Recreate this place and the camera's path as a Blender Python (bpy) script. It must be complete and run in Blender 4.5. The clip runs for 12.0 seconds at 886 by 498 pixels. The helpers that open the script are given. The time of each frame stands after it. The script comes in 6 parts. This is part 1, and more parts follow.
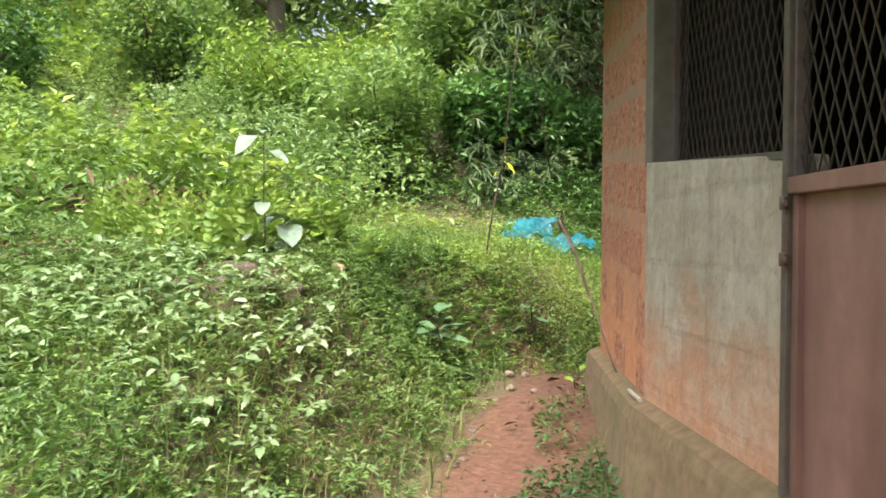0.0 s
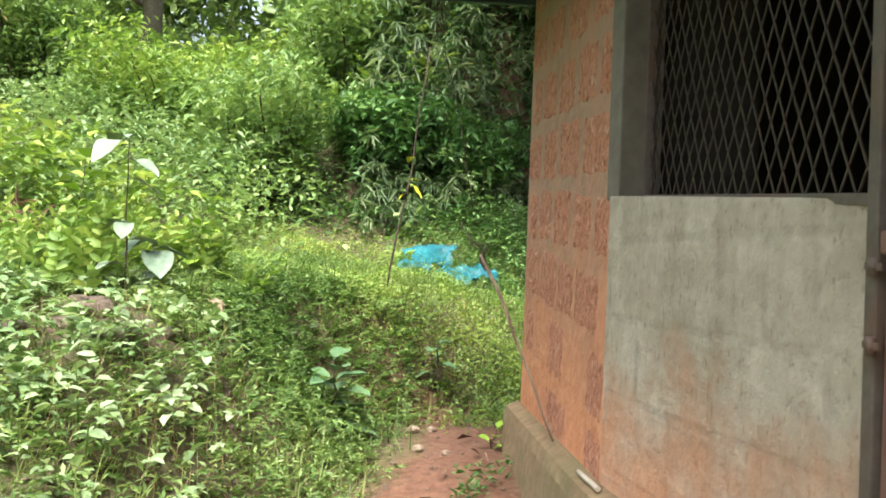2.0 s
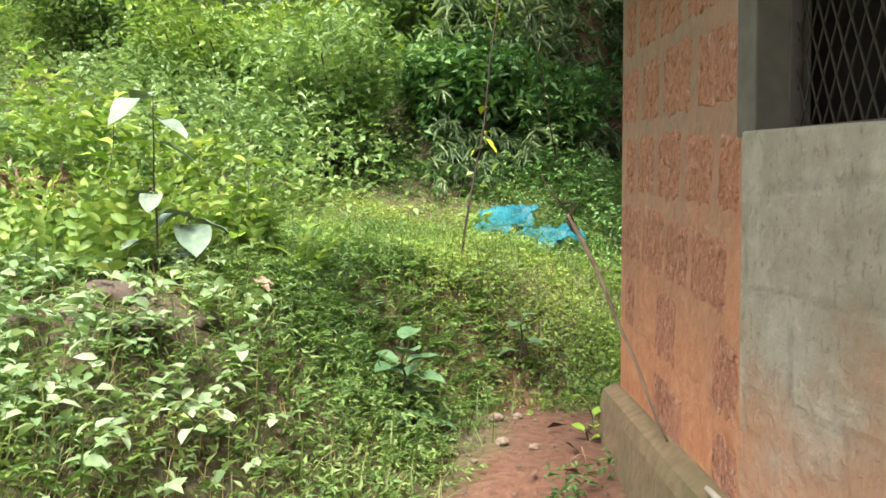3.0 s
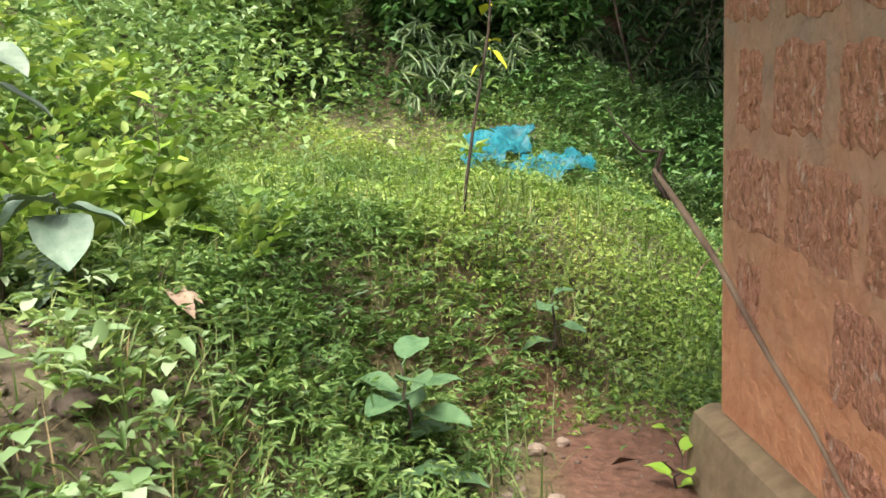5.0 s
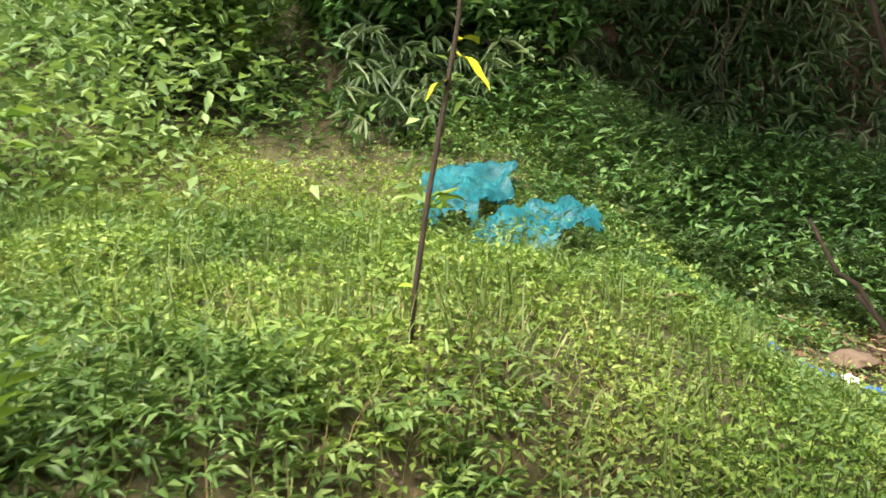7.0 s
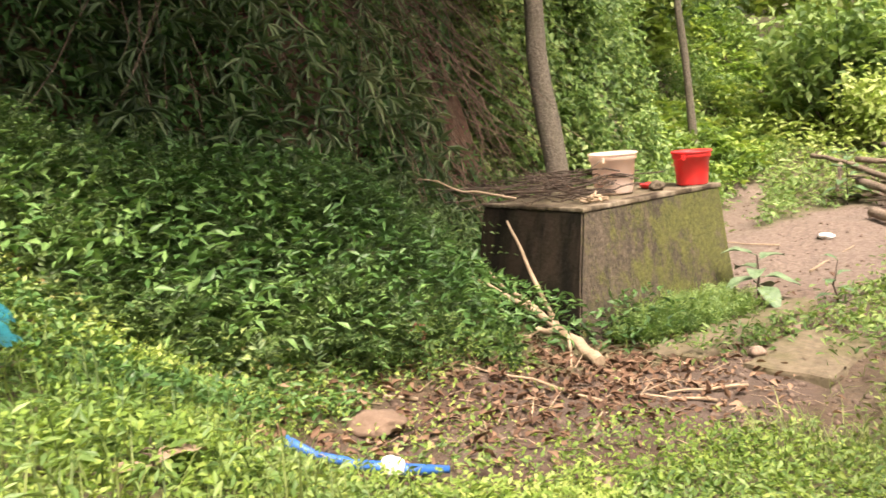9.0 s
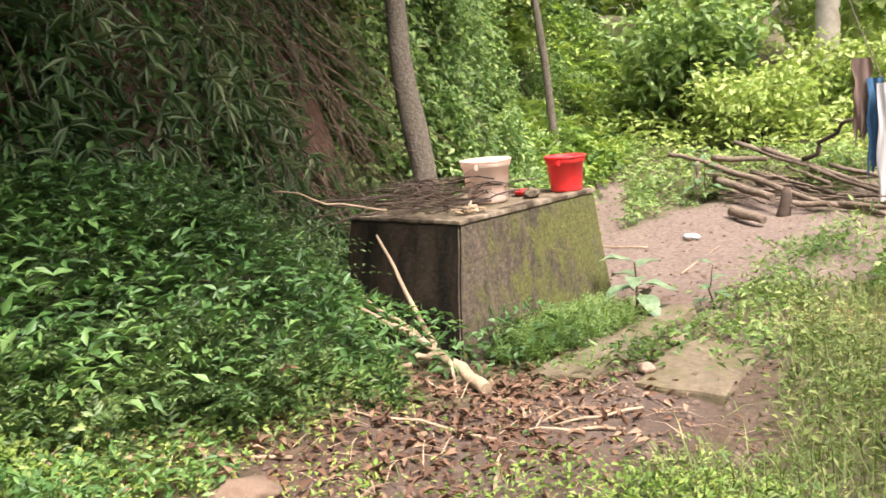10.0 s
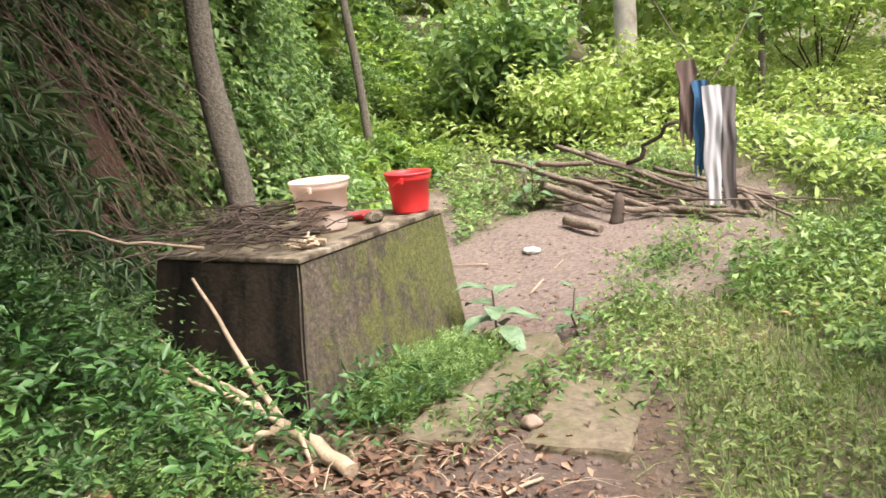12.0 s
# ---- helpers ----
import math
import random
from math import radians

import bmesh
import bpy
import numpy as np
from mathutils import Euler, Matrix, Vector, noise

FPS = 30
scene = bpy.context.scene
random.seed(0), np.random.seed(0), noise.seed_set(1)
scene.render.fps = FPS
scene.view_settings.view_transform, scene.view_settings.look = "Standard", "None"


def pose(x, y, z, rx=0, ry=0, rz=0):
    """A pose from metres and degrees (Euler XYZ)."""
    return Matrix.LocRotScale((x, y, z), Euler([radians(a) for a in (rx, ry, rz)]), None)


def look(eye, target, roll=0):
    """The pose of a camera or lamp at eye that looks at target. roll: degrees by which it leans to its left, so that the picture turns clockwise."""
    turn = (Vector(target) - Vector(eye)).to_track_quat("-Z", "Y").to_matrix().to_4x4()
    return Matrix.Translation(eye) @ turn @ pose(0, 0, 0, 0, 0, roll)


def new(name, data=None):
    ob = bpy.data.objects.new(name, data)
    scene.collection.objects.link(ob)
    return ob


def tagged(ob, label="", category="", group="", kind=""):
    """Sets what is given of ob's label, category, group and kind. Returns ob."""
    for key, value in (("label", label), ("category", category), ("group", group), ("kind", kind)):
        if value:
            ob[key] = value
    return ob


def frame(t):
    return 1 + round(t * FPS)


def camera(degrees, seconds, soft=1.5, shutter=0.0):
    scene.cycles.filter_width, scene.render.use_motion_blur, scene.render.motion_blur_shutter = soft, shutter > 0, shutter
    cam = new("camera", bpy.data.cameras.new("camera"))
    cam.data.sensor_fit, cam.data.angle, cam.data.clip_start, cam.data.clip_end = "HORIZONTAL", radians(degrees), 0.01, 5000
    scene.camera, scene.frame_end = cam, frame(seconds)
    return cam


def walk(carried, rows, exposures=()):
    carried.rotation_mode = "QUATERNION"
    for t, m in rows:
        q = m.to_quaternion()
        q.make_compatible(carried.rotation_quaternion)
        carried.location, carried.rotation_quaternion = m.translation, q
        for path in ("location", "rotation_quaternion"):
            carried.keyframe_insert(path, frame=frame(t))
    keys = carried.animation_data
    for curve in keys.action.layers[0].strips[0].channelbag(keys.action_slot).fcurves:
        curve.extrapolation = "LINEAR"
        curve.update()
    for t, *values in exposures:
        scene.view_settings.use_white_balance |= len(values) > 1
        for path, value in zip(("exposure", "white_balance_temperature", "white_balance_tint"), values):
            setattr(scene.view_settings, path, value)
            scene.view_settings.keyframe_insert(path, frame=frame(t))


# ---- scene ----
cam = camera(53.7, 12.0, soft=1.6, shutter=0.15)
PATH = [
    (0.0, pose(0.386, 1.423, 1.525, 89.66, -0.61, 9.80)),
    (0.5, pose(0.377, 1.550, 1.585, 91.03, -1.17, 3.89)),
    (1.0, pose(0.376, 1.713, 1.652, 98.36, -3.15, -0.92)),
    (1.5, pose(0.310, 1.881, 1.626, 98.40, -3.54, -0.67)),
    (2.0, pose(0.172, 2.033, 1.592, 91.16, -2.35, 1.75)),
    (2.5, pose(0.160, 2.289, 1.587, 89.46, -0.79, 5.88)),
    (2.7, pose(0.177, 2.413, 1.589, 89.40, -0.56, 7.12)),
    (4.3, pose(-0.076, 3.224, 1.716, 81.58, 2.36, 4.91)),
    (4.5, pose(-0.085, 3.356, 1.702, 82.39, 1.64, 4.79)),
    (5.0, pose(-0.126, 3.681, 1.758, 82.28, 2.08, 4.06)),
    (5.5, pose(-0.154, 3.957, 1.806, 82.99, 1.61, 2.85)),
    (6.0, pose(-0.074, 4.407, 1.842, 84.14, 1.89, 4.30)),
    (6.5, pose(-0.123, 4.753, 1.835, 83.69, 1.73, 4.95)),
    (6.7, pose(-0.151, 4.889, 1.845, 83.33, 1.20, 4.15)),
    (8.3, pose(-0.108, 6.135, 1.962, 81.90, 5.10, -18.97)),
    (8.5, pose(-0.083, 6.222, 1.975, 82.00, 4.98, -24.41)),
    (9.0, pose(0.059, 6.408, 1.970, 81.02, 4.85, -35.38)),
    (9.5, pose(0.191, 6.592, 2.011, 80.57, 4.60, -40.86)),
    (10.0, pose(0.280, 6.823, 2.030, 79.92, 5.04, -45.10)),
    (10.5, pose(0.391, 7.014, 2.026, 78.19, 5.49, -52.98)),
    (11.0, pose(0.629, 7.240, 2.047, 77.58, 5.10, -56.91)),
    (11.5, pose(0.727, 7.413, 2.072, 78.10, 4.69, -59.51)),
    (12.0, pose(0.747, 7.566, 2.095, 78.66, 5.31, -58.91)),
]
walk(cam, PATH, [(0.0, 1.46, 6500, 10), (0.5, 1.52, 6450, 9), (1.0, 1.90, 6250, 8), (1.6, 1.88, 6250, 8), (2.0, 1.62, 6450, 8), (2.5, 1.54, 6500, 8), (4.5, 1.30, 6500, 11), (6.0, 1.21, 6500, 9), (6.6, 1.14, 6600, 8), (8.4, 1.38, 7900, 17), (9.5, 1.54, 7000, 20), (10.5, 1.50, 6650, 19), (12.0, 1.42, 6450, 16)])

# ---- world and light ----
world = bpy.data.worlds.new("world")
scene.world = world
world.use_nodes = True
SUN_EL, SUN_AZ = 60.0, 255.0   # degrees; azimuth the light comes from, from +x anticlockwise
wn = world.node_tree.nodes
wl = world.node_tree.links
sky = wn.new("ShaderNodeTexSky")
sky.sky_type = 'NISHITA'
sky.sun_disc = False
sky.sun_elevation = radians(SUN_EL)
sky.sun_rotation = radians(90 - SUN_AZ)
sky.air_density, sky.dust_density, sky.ozone_density = 1.0, 6.0, 0.6
haze = wn.new("ShaderNodeHueSaturation")
haze.inputs["Saturation"].default_value = 0.6
wl.new(sky.outputs[0], haze.inputs["Color"])
wl.new(haze.outputs[0], wn["Background"].inputs[0])
wn["Background"].inputs[1].default_value = 0.15
sun = new("sun", bpy.data.lights.new("sun", 'SUN'))
sun.data.energy = 2.6
sun.data.angle = radians(20)
sun.data.color = (1.0, 0.97, 0.90)
sd = Vector((math.cos(radians(SUN_AZ)) * math.cos(radians(SUN_EL)), math.sin(radians(SUN_AZ)) * math.cos(radians(SUN_EL)), math.sin(radians(SUN_EL))))
sun.matrix_world = look(sd * 60, (0, 0, 0))

# ---- materials ----
def mat(name, rough=0.8, metal=0.0):
    m = bpy.data.materials.new(name)
    m.use_nodes = True
    b = m.node_tree.nodes["Principled BSDF"]
    b.inputs["Roughness"].default_value = rough
    b.inputs["Metallic"].default_value = metal
    return m, m.node_tree.nodes, m.node_tree.links, b


def coords(n, l, world_space=False):
    if world_space:
        return n.new("ShaderNodeNewGeometry").outputs["Position"]
    return n.new("ShaderNodeTexCoord").outputs["Object"]


def noise_tex(n, l, co, scale, detail=4.0, rough=0.6, stretch=None):
    if stretch:
        mp = n.new("ShaderNodeMapping")
        mp.inputs["Scale"].default_value = stretch
        l.new(co, mp.inputs[0])
        co = mp.outputs[0]
    t = n.new("ShaderNodeTexNoise")
    t.inputs["Scale"].default_value = scale
    t.inputs["Detail"].default_value = detail
    t.inputs["Roughness"].default_value = rough
    l.new(co, t.inputs["Vector"])
    return t.outputs["Fac"]


def ramp(n, l, fac, stops):
    r = n.new("ShaderNodeValToRGB")
    e = r.color_ramp.elements
    while len(e) < len(stops):
        e.new(0.5)
    for el, (p, c) in zip(e, stops):
        el.position = p
        el.color = (*c, 1) if len(c) == 3 else c
    l.new(fac, r.inputs[0])
    return r.outputs[0]


def mix(n, l, fac, a, b, mode='MIX'):
    x = n.new("ShaderNodeMix")
    x.data_type = 'RGBA'
    x.blend_type = mode
    for sock, v in ((0, fac), (6, a), (7, b)):
        if isinstance(v, (int, float)):
            x.inputs[sock].default_value = v
        elif isinstance(v, tuple):
            x.inputs[sock].default_value = (*v, 1)
        else:
            l.new(v, x.inputs[sock])
    return x.outputs[2]


def bump(n, l, b, height, strength=0.4, dist=0.02):
    u = n.new("ShaderNodeBump")
    u.inputs["Strength"].default_value = strength
    u.inputs["Distance"].default_value = dist
    l.new(height, u.inputs["Height"])
    l.new(u.outputs[0], b.inputs["Normal"])


def stained(name, c1, c2, stain, rough=0.85, fine=40, coarse=3.0, amount=0.6, bumpy=0.4, dist=0.01, stretch=None, world_space=False):
    """A surface of two mottled tones with a stain colour over part of it."""
    m, n, l, b = mat(name, rough)
    co = coords(n, l, world_space)
    f = noise_tex(n, l, co, fine, 5)
    c = noise_tex(n, l, co, coarse, 4, stretch=stretch)
    base = ramp(n, l, f, [(0.3, c1), (0.7, c2)])
    mask = ramp(n, l, c, [(0.45, (0, 0, 0)), (0.7, (amount,) * 3)])
    col = mix(n, l, mask, base, stain)
    l.new(col, b.inputs["Base Color"])
    bump(n, l, b, f, bumpy, dist)
    return m


def leaf_mat(name, dark, mid, light, rough=0.5, trans=0.35, dead=0.0):
    """Leaves: each leaf of its own tone, a little light coming through."""
    m, n, l, b = mat(name, rough)
    g = n.new("ShaderNodeNewGeometry")
    big = noise_tex(n, l, g.outputs["Position"], 0.9, 2)
    add = n.new("ShaderNodeMath")
    add.operation = 'MULTIPLY_ADD'
    l.new(g.outputs["Random Per Island"], add.inputs[0])
    add.inputs[1].default_value = 0.6
    sh = n.new("ShaderNodeMath")
    sh.operation = 'MULTIPLY_ADD'
    l.new(big, sh.inputs[0])
    sh.inputs[1].default_value = 1.1
    sh.inputs[2].default_value = -0.35
    l.new(sh.outputs[0], add.inputs[2])
    stops = [(0.0, dark), (0.5, mid), (0.92, light)]
    if dead:
        stops.append((0.985, (0.38, 0.27, 0.13)))
    col = ramp(n, l, add.outputs[0], stops)
    l.new(col, b.inputs["Base Color"])
    b.inputs["Specular IOR Level"].default_value = 0.35
    tr = n.new("ShaderNodeBsdfTranslucent")
    l.new(mix(n, l, 1.0, col, (1.0, 1.0, 0.6), 'MULTIPLY'), tr.inputs[0])
    sm = n.new("ShaderNodeMixShader")
    sm.inputs[0].default_value = trans
    l.new(b.outputs[0], sm.inputs[1])
    l.new(tr.outputs[0], sm.inputs[2])
    l.new(sm.outputs[0], n["Material Output"].inputs[0])
    return m


def ground_material():
    m, n, l, b = mat("soil", 0.95)
    co = coords(n, l, True)
    f = noise_tex(n, l, co, 28, 6)
    c = noise_tex(n, l, co, 1.7, 4)
    base = ramp(n, l, f, [(0.25, (0.030, 0.017, 0.011)), (0.5, (0.080, 0.046, 0.030)), (0.75, (0.150, 0.096, 0.066))])
    col = mix(n, l, ramp(n, l, c, [(0.4, (0, 0, 0)), (0.65, (0.7, 0.7, 0.7))]), base, (0.115, 0.088, 0.070))
    patch = noise_tex(n, l, co, 7.5, 6, 0.72)
    col = mix(n, l, ramp(n, l, patch, [(0.42, (0, 0, 0)), (0.62, (0.6, 0.6, 0.6))]), col, (0.062, 0.043, 0.030))
    rd = n.new("ShaderNodeAttribute")
    rd.attribute_name = "red_soil"
    red = ramp(n, l, f, [(0.25, (0.085, 0.036, 0.020)), (0.5, (0.145, 0.066, 0.038)), (0.75, (0.205, 0.105, 0.066))])
    col = mix(n, l, rd.outputs["Fac"], col, red)
    pl = n.new("ShaderNodeAttribute")
    pl.attribute_name = "pale_soil"
    pale = ramp(n, l, f, [(0.25, (0.075, 0.055, 0.043)), (0.5, (0.165, 0.125, 0.100)), (0.75, (0.27, 0.215, 0.175))])
    col = mix(n, l, pl.outputs["Fac"], col, pale)
    at = n.new("ShaderNodeAttribute")
    at.attribute_name = "cover"
    moss = ramp(n, l, f, [(0.3, (0.05, 0.045, 0.02)), (0.7, (0.13, 0.125, 0.05))])
    col = mix(n, l, at.outputs["Fac"], col, moss)
    l.new(col, b.inputs["Base Color"])
    bump(n, l, b, f, 0.7, 0.03)
    return m


SOIL = ground_material()
def laterite_material():
    """Pitted laterite: rust-red ground, dark pits, pale clay flecks drawn out by rain."""
    m, n, l, b = mat("laterite", 0.95)
    co = coords(n, l, True)
    f = noise_tex(n, l, co, 34, 6, 0.7)
    c = noise_tex(n, l, co, 6, 4)
    col = ramp(n, l, f, [(0.28, (0.25, 0.095, 0.055)), (0.48, (0.45, 0.20, 0.125)), (0.66, (0.56, 0.285, 0.19)), (0.82, (0.68, 0.45, 0.35))])
    col = mix(n, l, ramp(n, l, c, [(0.4, (0, 0, 0)), (0.66, (0.7, 0.7, 0.7))]), col, (0.46, 0.205, 0.12))
    fleck = noise_tex(n, l, co, 48, 3, 0.6, stretch=(1, 1, 0.45))
    col = mix(n, l, ramp(n, l, fleck, [(0.60, (0, 0, 0)), (0.68, (0.75, 0.75, 0.75))]), col, (0.60, 0.42, 0.33))
    pit = noise_tex(n, l, co, 42, 4, 0.65, stretch=(1, 1, 0.6))
    col = mix(n, l, ramp(n, l, pit, [(0.33, (0.65, 0.65, 0.65)), (0.42, (0, 0, 0))]), col, (0.20, 0.08, 0.048))
    l.new(col, b.inputs["Base Color"])
    bump(n, l, b, pit, 1.0, 0.03)
    return m


LATERITE = laterite_material()
CEMENT_DARK = stained("weathered_cement", (0.125, 0.113, 0.092), (0.18, 0.165, 0.135), (0.12, 0.115, 0.095), 0.9, 18, 3, 0.7, 0.3)
PLINTH = stained("plinth_cement", (0.16, 0.11, 0.06), (0.25, 0.18, 0.105), (0.13, 0.12, 0.055), 0.95, 22, 3, 0.8, 0.5)
REDPAINT = stained("faded_red_paint", (0.235, 0.125, 0.108), (0.325, 0.180, 0.155), (0.13, 0.070, 0.055), 0.55, 12, 2.4, 0.9, 0.10, stretch=(1, 1, 0.25))
STEEL = stained("old_steel", (0.075, 0.063, 0.055), (0.125, 0.106, 0.092), (0.14, 0.07, 0.042), 0.6, 30, 5, 0.7, 0.15)
GRILLE = stained("grille_steel", (0.034, 0.028, 0.025), (0.060, 0.049, 0.043), (0.075, 0.042, 0.032), 0.55, 30, 8, 0.6, 0.1)
SHEET = stained("green_sheet", (0.014, 0.036, 0.033), (0.022, 0.048, 0.043), (0.028, 0.036, 0.024), 0.6, 20, 2, 0.6, 0.05)
# near-black tone that puts the unlit room's shade into its surfaces
DARKWALL = stained("room_shade_wall", (0.022, 0.019, 0.017), (0.04, 0.034, 0.029), (0.016, 0.014, 0.012), 0.95, 12, 2, 0.6, 0.2)
BARK = stained("bark", (0.07, 0.058, 0.042), (0.165, 0.14, 0.105), (0.055, 0.062, 0.034), 0.95, 45, 5, 0.6, 0.8, 0.02, stretch=(1, 1, 0.2))
PALEBARK = stained("pale_bark", (0.42, 0.38, 0.31), (0.55, 0.50, 0.42), (0.25, 0.22, 0.16), 0.9, 30, 4, 0.7, 0.4)
LOGWOOD = stained("log_bark", (0.12, 0.09, 0.065), (0.25, 0.195, 0.145), (0.07, 0.048, 0.03), 0.95, 40, 5, 0.7, 0.7, 0.02, stretch=(1, 1, 0.4))
DRYWOOD = stained("dry_wood", (0.30, 0.22, 0.14), (0.45, 0.35, 0.24), (0.18, 0.12, 0.07), 0.9, 60, 6, 0.7, 0.5, stretch=(1, 1, 0.3))
DARKTWIG = stained("dark_twig", (0.035, 0.024, 0.017), (0.065, 0.045, 0.031), (0.10, 0.065, 0.04), 0.9, 60, 8, 0.6, 0.3)
ROOT = stained("hanging_root", (0.08, 0.048, 0.032), (0.155, 0.10, 0.068), (0.27, 0.20, 0.135), 0.95, 40, 7, 0.7, 0.3, world_space=True)
STONE = stained("stone", (0.22, 0.165, 0.125), (0.33, 0.26, 0.20), (0.24, 0.13, 0.08), 0.9, 20, 3, 0.6, 0.4)
LEAF_FIELD = leaf_mat("field_leaves", (0.042, 0.100, 0.028), (0.145, 0.25, 0.07), (0.36, 0.47, 0.17), 0.42, 0.4, 1)
LEAF_PALE = leaf_mat("pale_leaves", (0.095, 0.185, 0.065), (0.225, 0.335, 0.145), (0.41, 0.51, 0.31), 0.45, 0.35)
LEAF_DARK = leaf_mat("dark_leaves", (0.026, 0.066, 0.020), (0.07, 0.165, 0.045), (0.17, 0.30, 0.09), 0.42, 0.3)
LEAF_DEEP = leaf_mat("fern_leaves", (0.022, 0.050, 0.018), (0.060, 0.115, 0.038), (0.165, 0.25, 0.088), 0.40, 0.35)
LEAF_LIME = leaf_mat("lime_leaves", (0.075, 0.16, 0.035), (0.215, 0.335, 0.065), (0.44, 0.52, 0.16), 0.5, 0.4)
LEAF_GRASS = leaf_mat("grass_blades", (0.046, 0.088, 0.024), (0.135, 0.20, 0.053), (0.31, 0.36, 0.135), 0.55, 0.35, 1)
LEAF_HILL = leaf_mat("hill_leaves", (0.075, 0.155, 0.05), (0.21, 0.33, 0.11), (0.39, 0.50, 0.20), 0.45, 0.4)
LEAF_BRIGHT = leaf_mat("bright_leaves", (0.17, 0.27, 0.06), (0.34, 0.46, 0.13), (0.55, 0.62, 0.28), 0.5, 0.4)
LEAF_DEAD = leaf_mat("dead_leaves", (0.055, 0.029, 0.018), (0.155, 0.088, 0.054), (0.35, 0.235, 0.155), 0.8, 0.1)
LEAF_BAMBOO = leaf_mat("bamboo_leaves", (0.03, 0.06, 0.024), (0.09, 0.15, 0.06), (0.30, 0.37, 0.20), 0.45, 0.3)


# ---- building tools ----
def part(name, bm, material, parent=None, label=""):
    me = bpy.data.meshes.new(name)
    bm.to_mesh(me)
    bm.free()
    return link_mesh(name, me, material, parent, label)


def link_mesh(name, me, material, parent=None, label=""):
    if material:
        me.materials.append(material)
    ob = new(name, me)
    if parent:
        ob.parent = parent
    if label:
        ob["label"] = label
    return ob


def thing(name, label, category, m=None, group="", kind=""):
    ob = new(name)
    if m:
        ob.matrix_basis = m
    return tagged(ob, label, category, group, kind)


def box(x0, x1, y0, y1, z0, z1, bevel=0.004, bm=None, wobble=0.0, cuts=0):
    own = bm is None
    if own:
        bm = bmesh.new()
    made = bmesh.ops.create_cube(bm, size=1, matrix=Matrix.Translation(((x0 + x1) / 2, (y0 + y1) / 2, (z0 + z1) / 2)) @ Matrix.Diagonal((x1 - x0, y1 - y0, z1 - z0, 1)))
    vs = made["verts"]
    edges = list({e for v in vs for e in v.link_edges})
    if bevel:
        bmesh.ops.bevel(bm, geom=edges, offset=bevel, segments=2, affect='EDGES', profile=0.6)
    if own and cuts:
        bmesh.ops.subdivide_edges(bm, edges=[e for e in bm.edges if e.calc_length() > 0.1], cuts=cuts, use_grid_fill=True)
    if own and wobble:
        for v in bm.verts:
            p = v.co * 3.1
            v.co += Vector((noise.noise(p), noise.noise(p + Vector((9, 0, 0))), noise.noise(p + Vector((0, 9, 0))))) * wobble
    return bm


def tube(points, radii, sides=8, bm=None, cap=True):
    """A tapered tube along a line of points."""
    if bm is None:
        bm = bmesh.new()
    pts = [Vector(p) for p in points]
    if isinstance(radii, (int, float)):
        radii = [radii] * len(pts)
    rings = []
    side = None
    for i, p in enumerate(pts):
        d = (pts[min(i + 1, len(pts) - 1)] - pts[max(i - 1, 0)]).normalized()
        if side is None:
            side = d.orthogonal().normalized()
        side = (side - d * side.dot(d)).normalized()
        up = d.cross(side)
        r = radii[i]
        rings.append([bm.verts.new(p + (side * math.cos(k * math.tau / sides) + up * math.sin(k * math.tau / sides)) * r) for k in range(sides)])
    for a, b in zip(rings, rings[1:]):
        for k in range(sides):
            f = bm.faces.new((a[k], a[(k + 1) % sides], b[(k + 1) % sides], b[k]))
            f.smooth = True
    if cap:
        bm.faces.new(rings[0][::-1])
        bm.faces.new(rings[-1])
    return bm


def bent(p0, p1, n=8, sway=0.05, seed=0, sag=0.0):
    """Points of an uneven line from p0 to p1."""
    p0, p1 = Vector(p0), Vector(p1)
    out = []
    for i in range(n + 1):
        f = i / n
        k = math.sin(math.pi * f)
        w = Vector((noise.noise((f * 3, seed * 7.3, 0)), noise.noise((f * 3, seed * 7.3, 5)), noise.noise((f * 3, seed * 7.3, 9))))
        out.append(p0.lerp(p1, f) + w * sway * k - Vector((0, 0, sag * k)))
    return out


def fast_mesh(name, verts, faces):
    me = bpy.data.meshes.new(name)
    verts = np.asarray(verts, dtype=np.float32)
    faces = np.asarray(faces, dtype=np.int32)
    k = faces.shape[1]
    me.vertices.add(len(verts))
    me.vertices.foreach_set("co", verts.ravel())
    me.loops.add(faces.size)
    me.loops.foreach_set("vertex_index", faces.ravel())
    me.polygons.add(len(faces))
    me.polygons.foreach_set("loop_start", np.arange(0, faces.size, k, dtype=np.int32))
    me.update(calc_edges=True)
    me.validate()
    return me


def unit(a):
    return a / np.maximum(np.linalg.norm(a, axis=1, keepdims=True), 1e-9)


def leaf_mesh(name, pos, way, up, length, width, droop=0.15, fold=0.25):
    """Pointed leaves folded along the rib, with a drooping tip."""
    way = unit(way)
    side = unit(np.cross(way, up))
    nrm = np.cross(side, way)
    L = length[:, None]
    W = width[:, None]
    mid = pos + way * L * 0.42
    b = pos
    l_ = mid - side * W * 0.5 + nrm * W * fold
    r_ = mid + side * W * 0.5 + nrm * W * fold
    t = pos + way * L - nrm * L * droop
    n = len(pos)
    verts = np.stack([b, l_, r_, t], 1).reshape(-1, 3)
    i = np.arange(n)[:, None] * 4
    faces = np.concatenate([i + [0, 3, 1], i + [0, 2, 3]], 1).reshape(-1, 3)
    return fast_mesh(name, verts, faces)


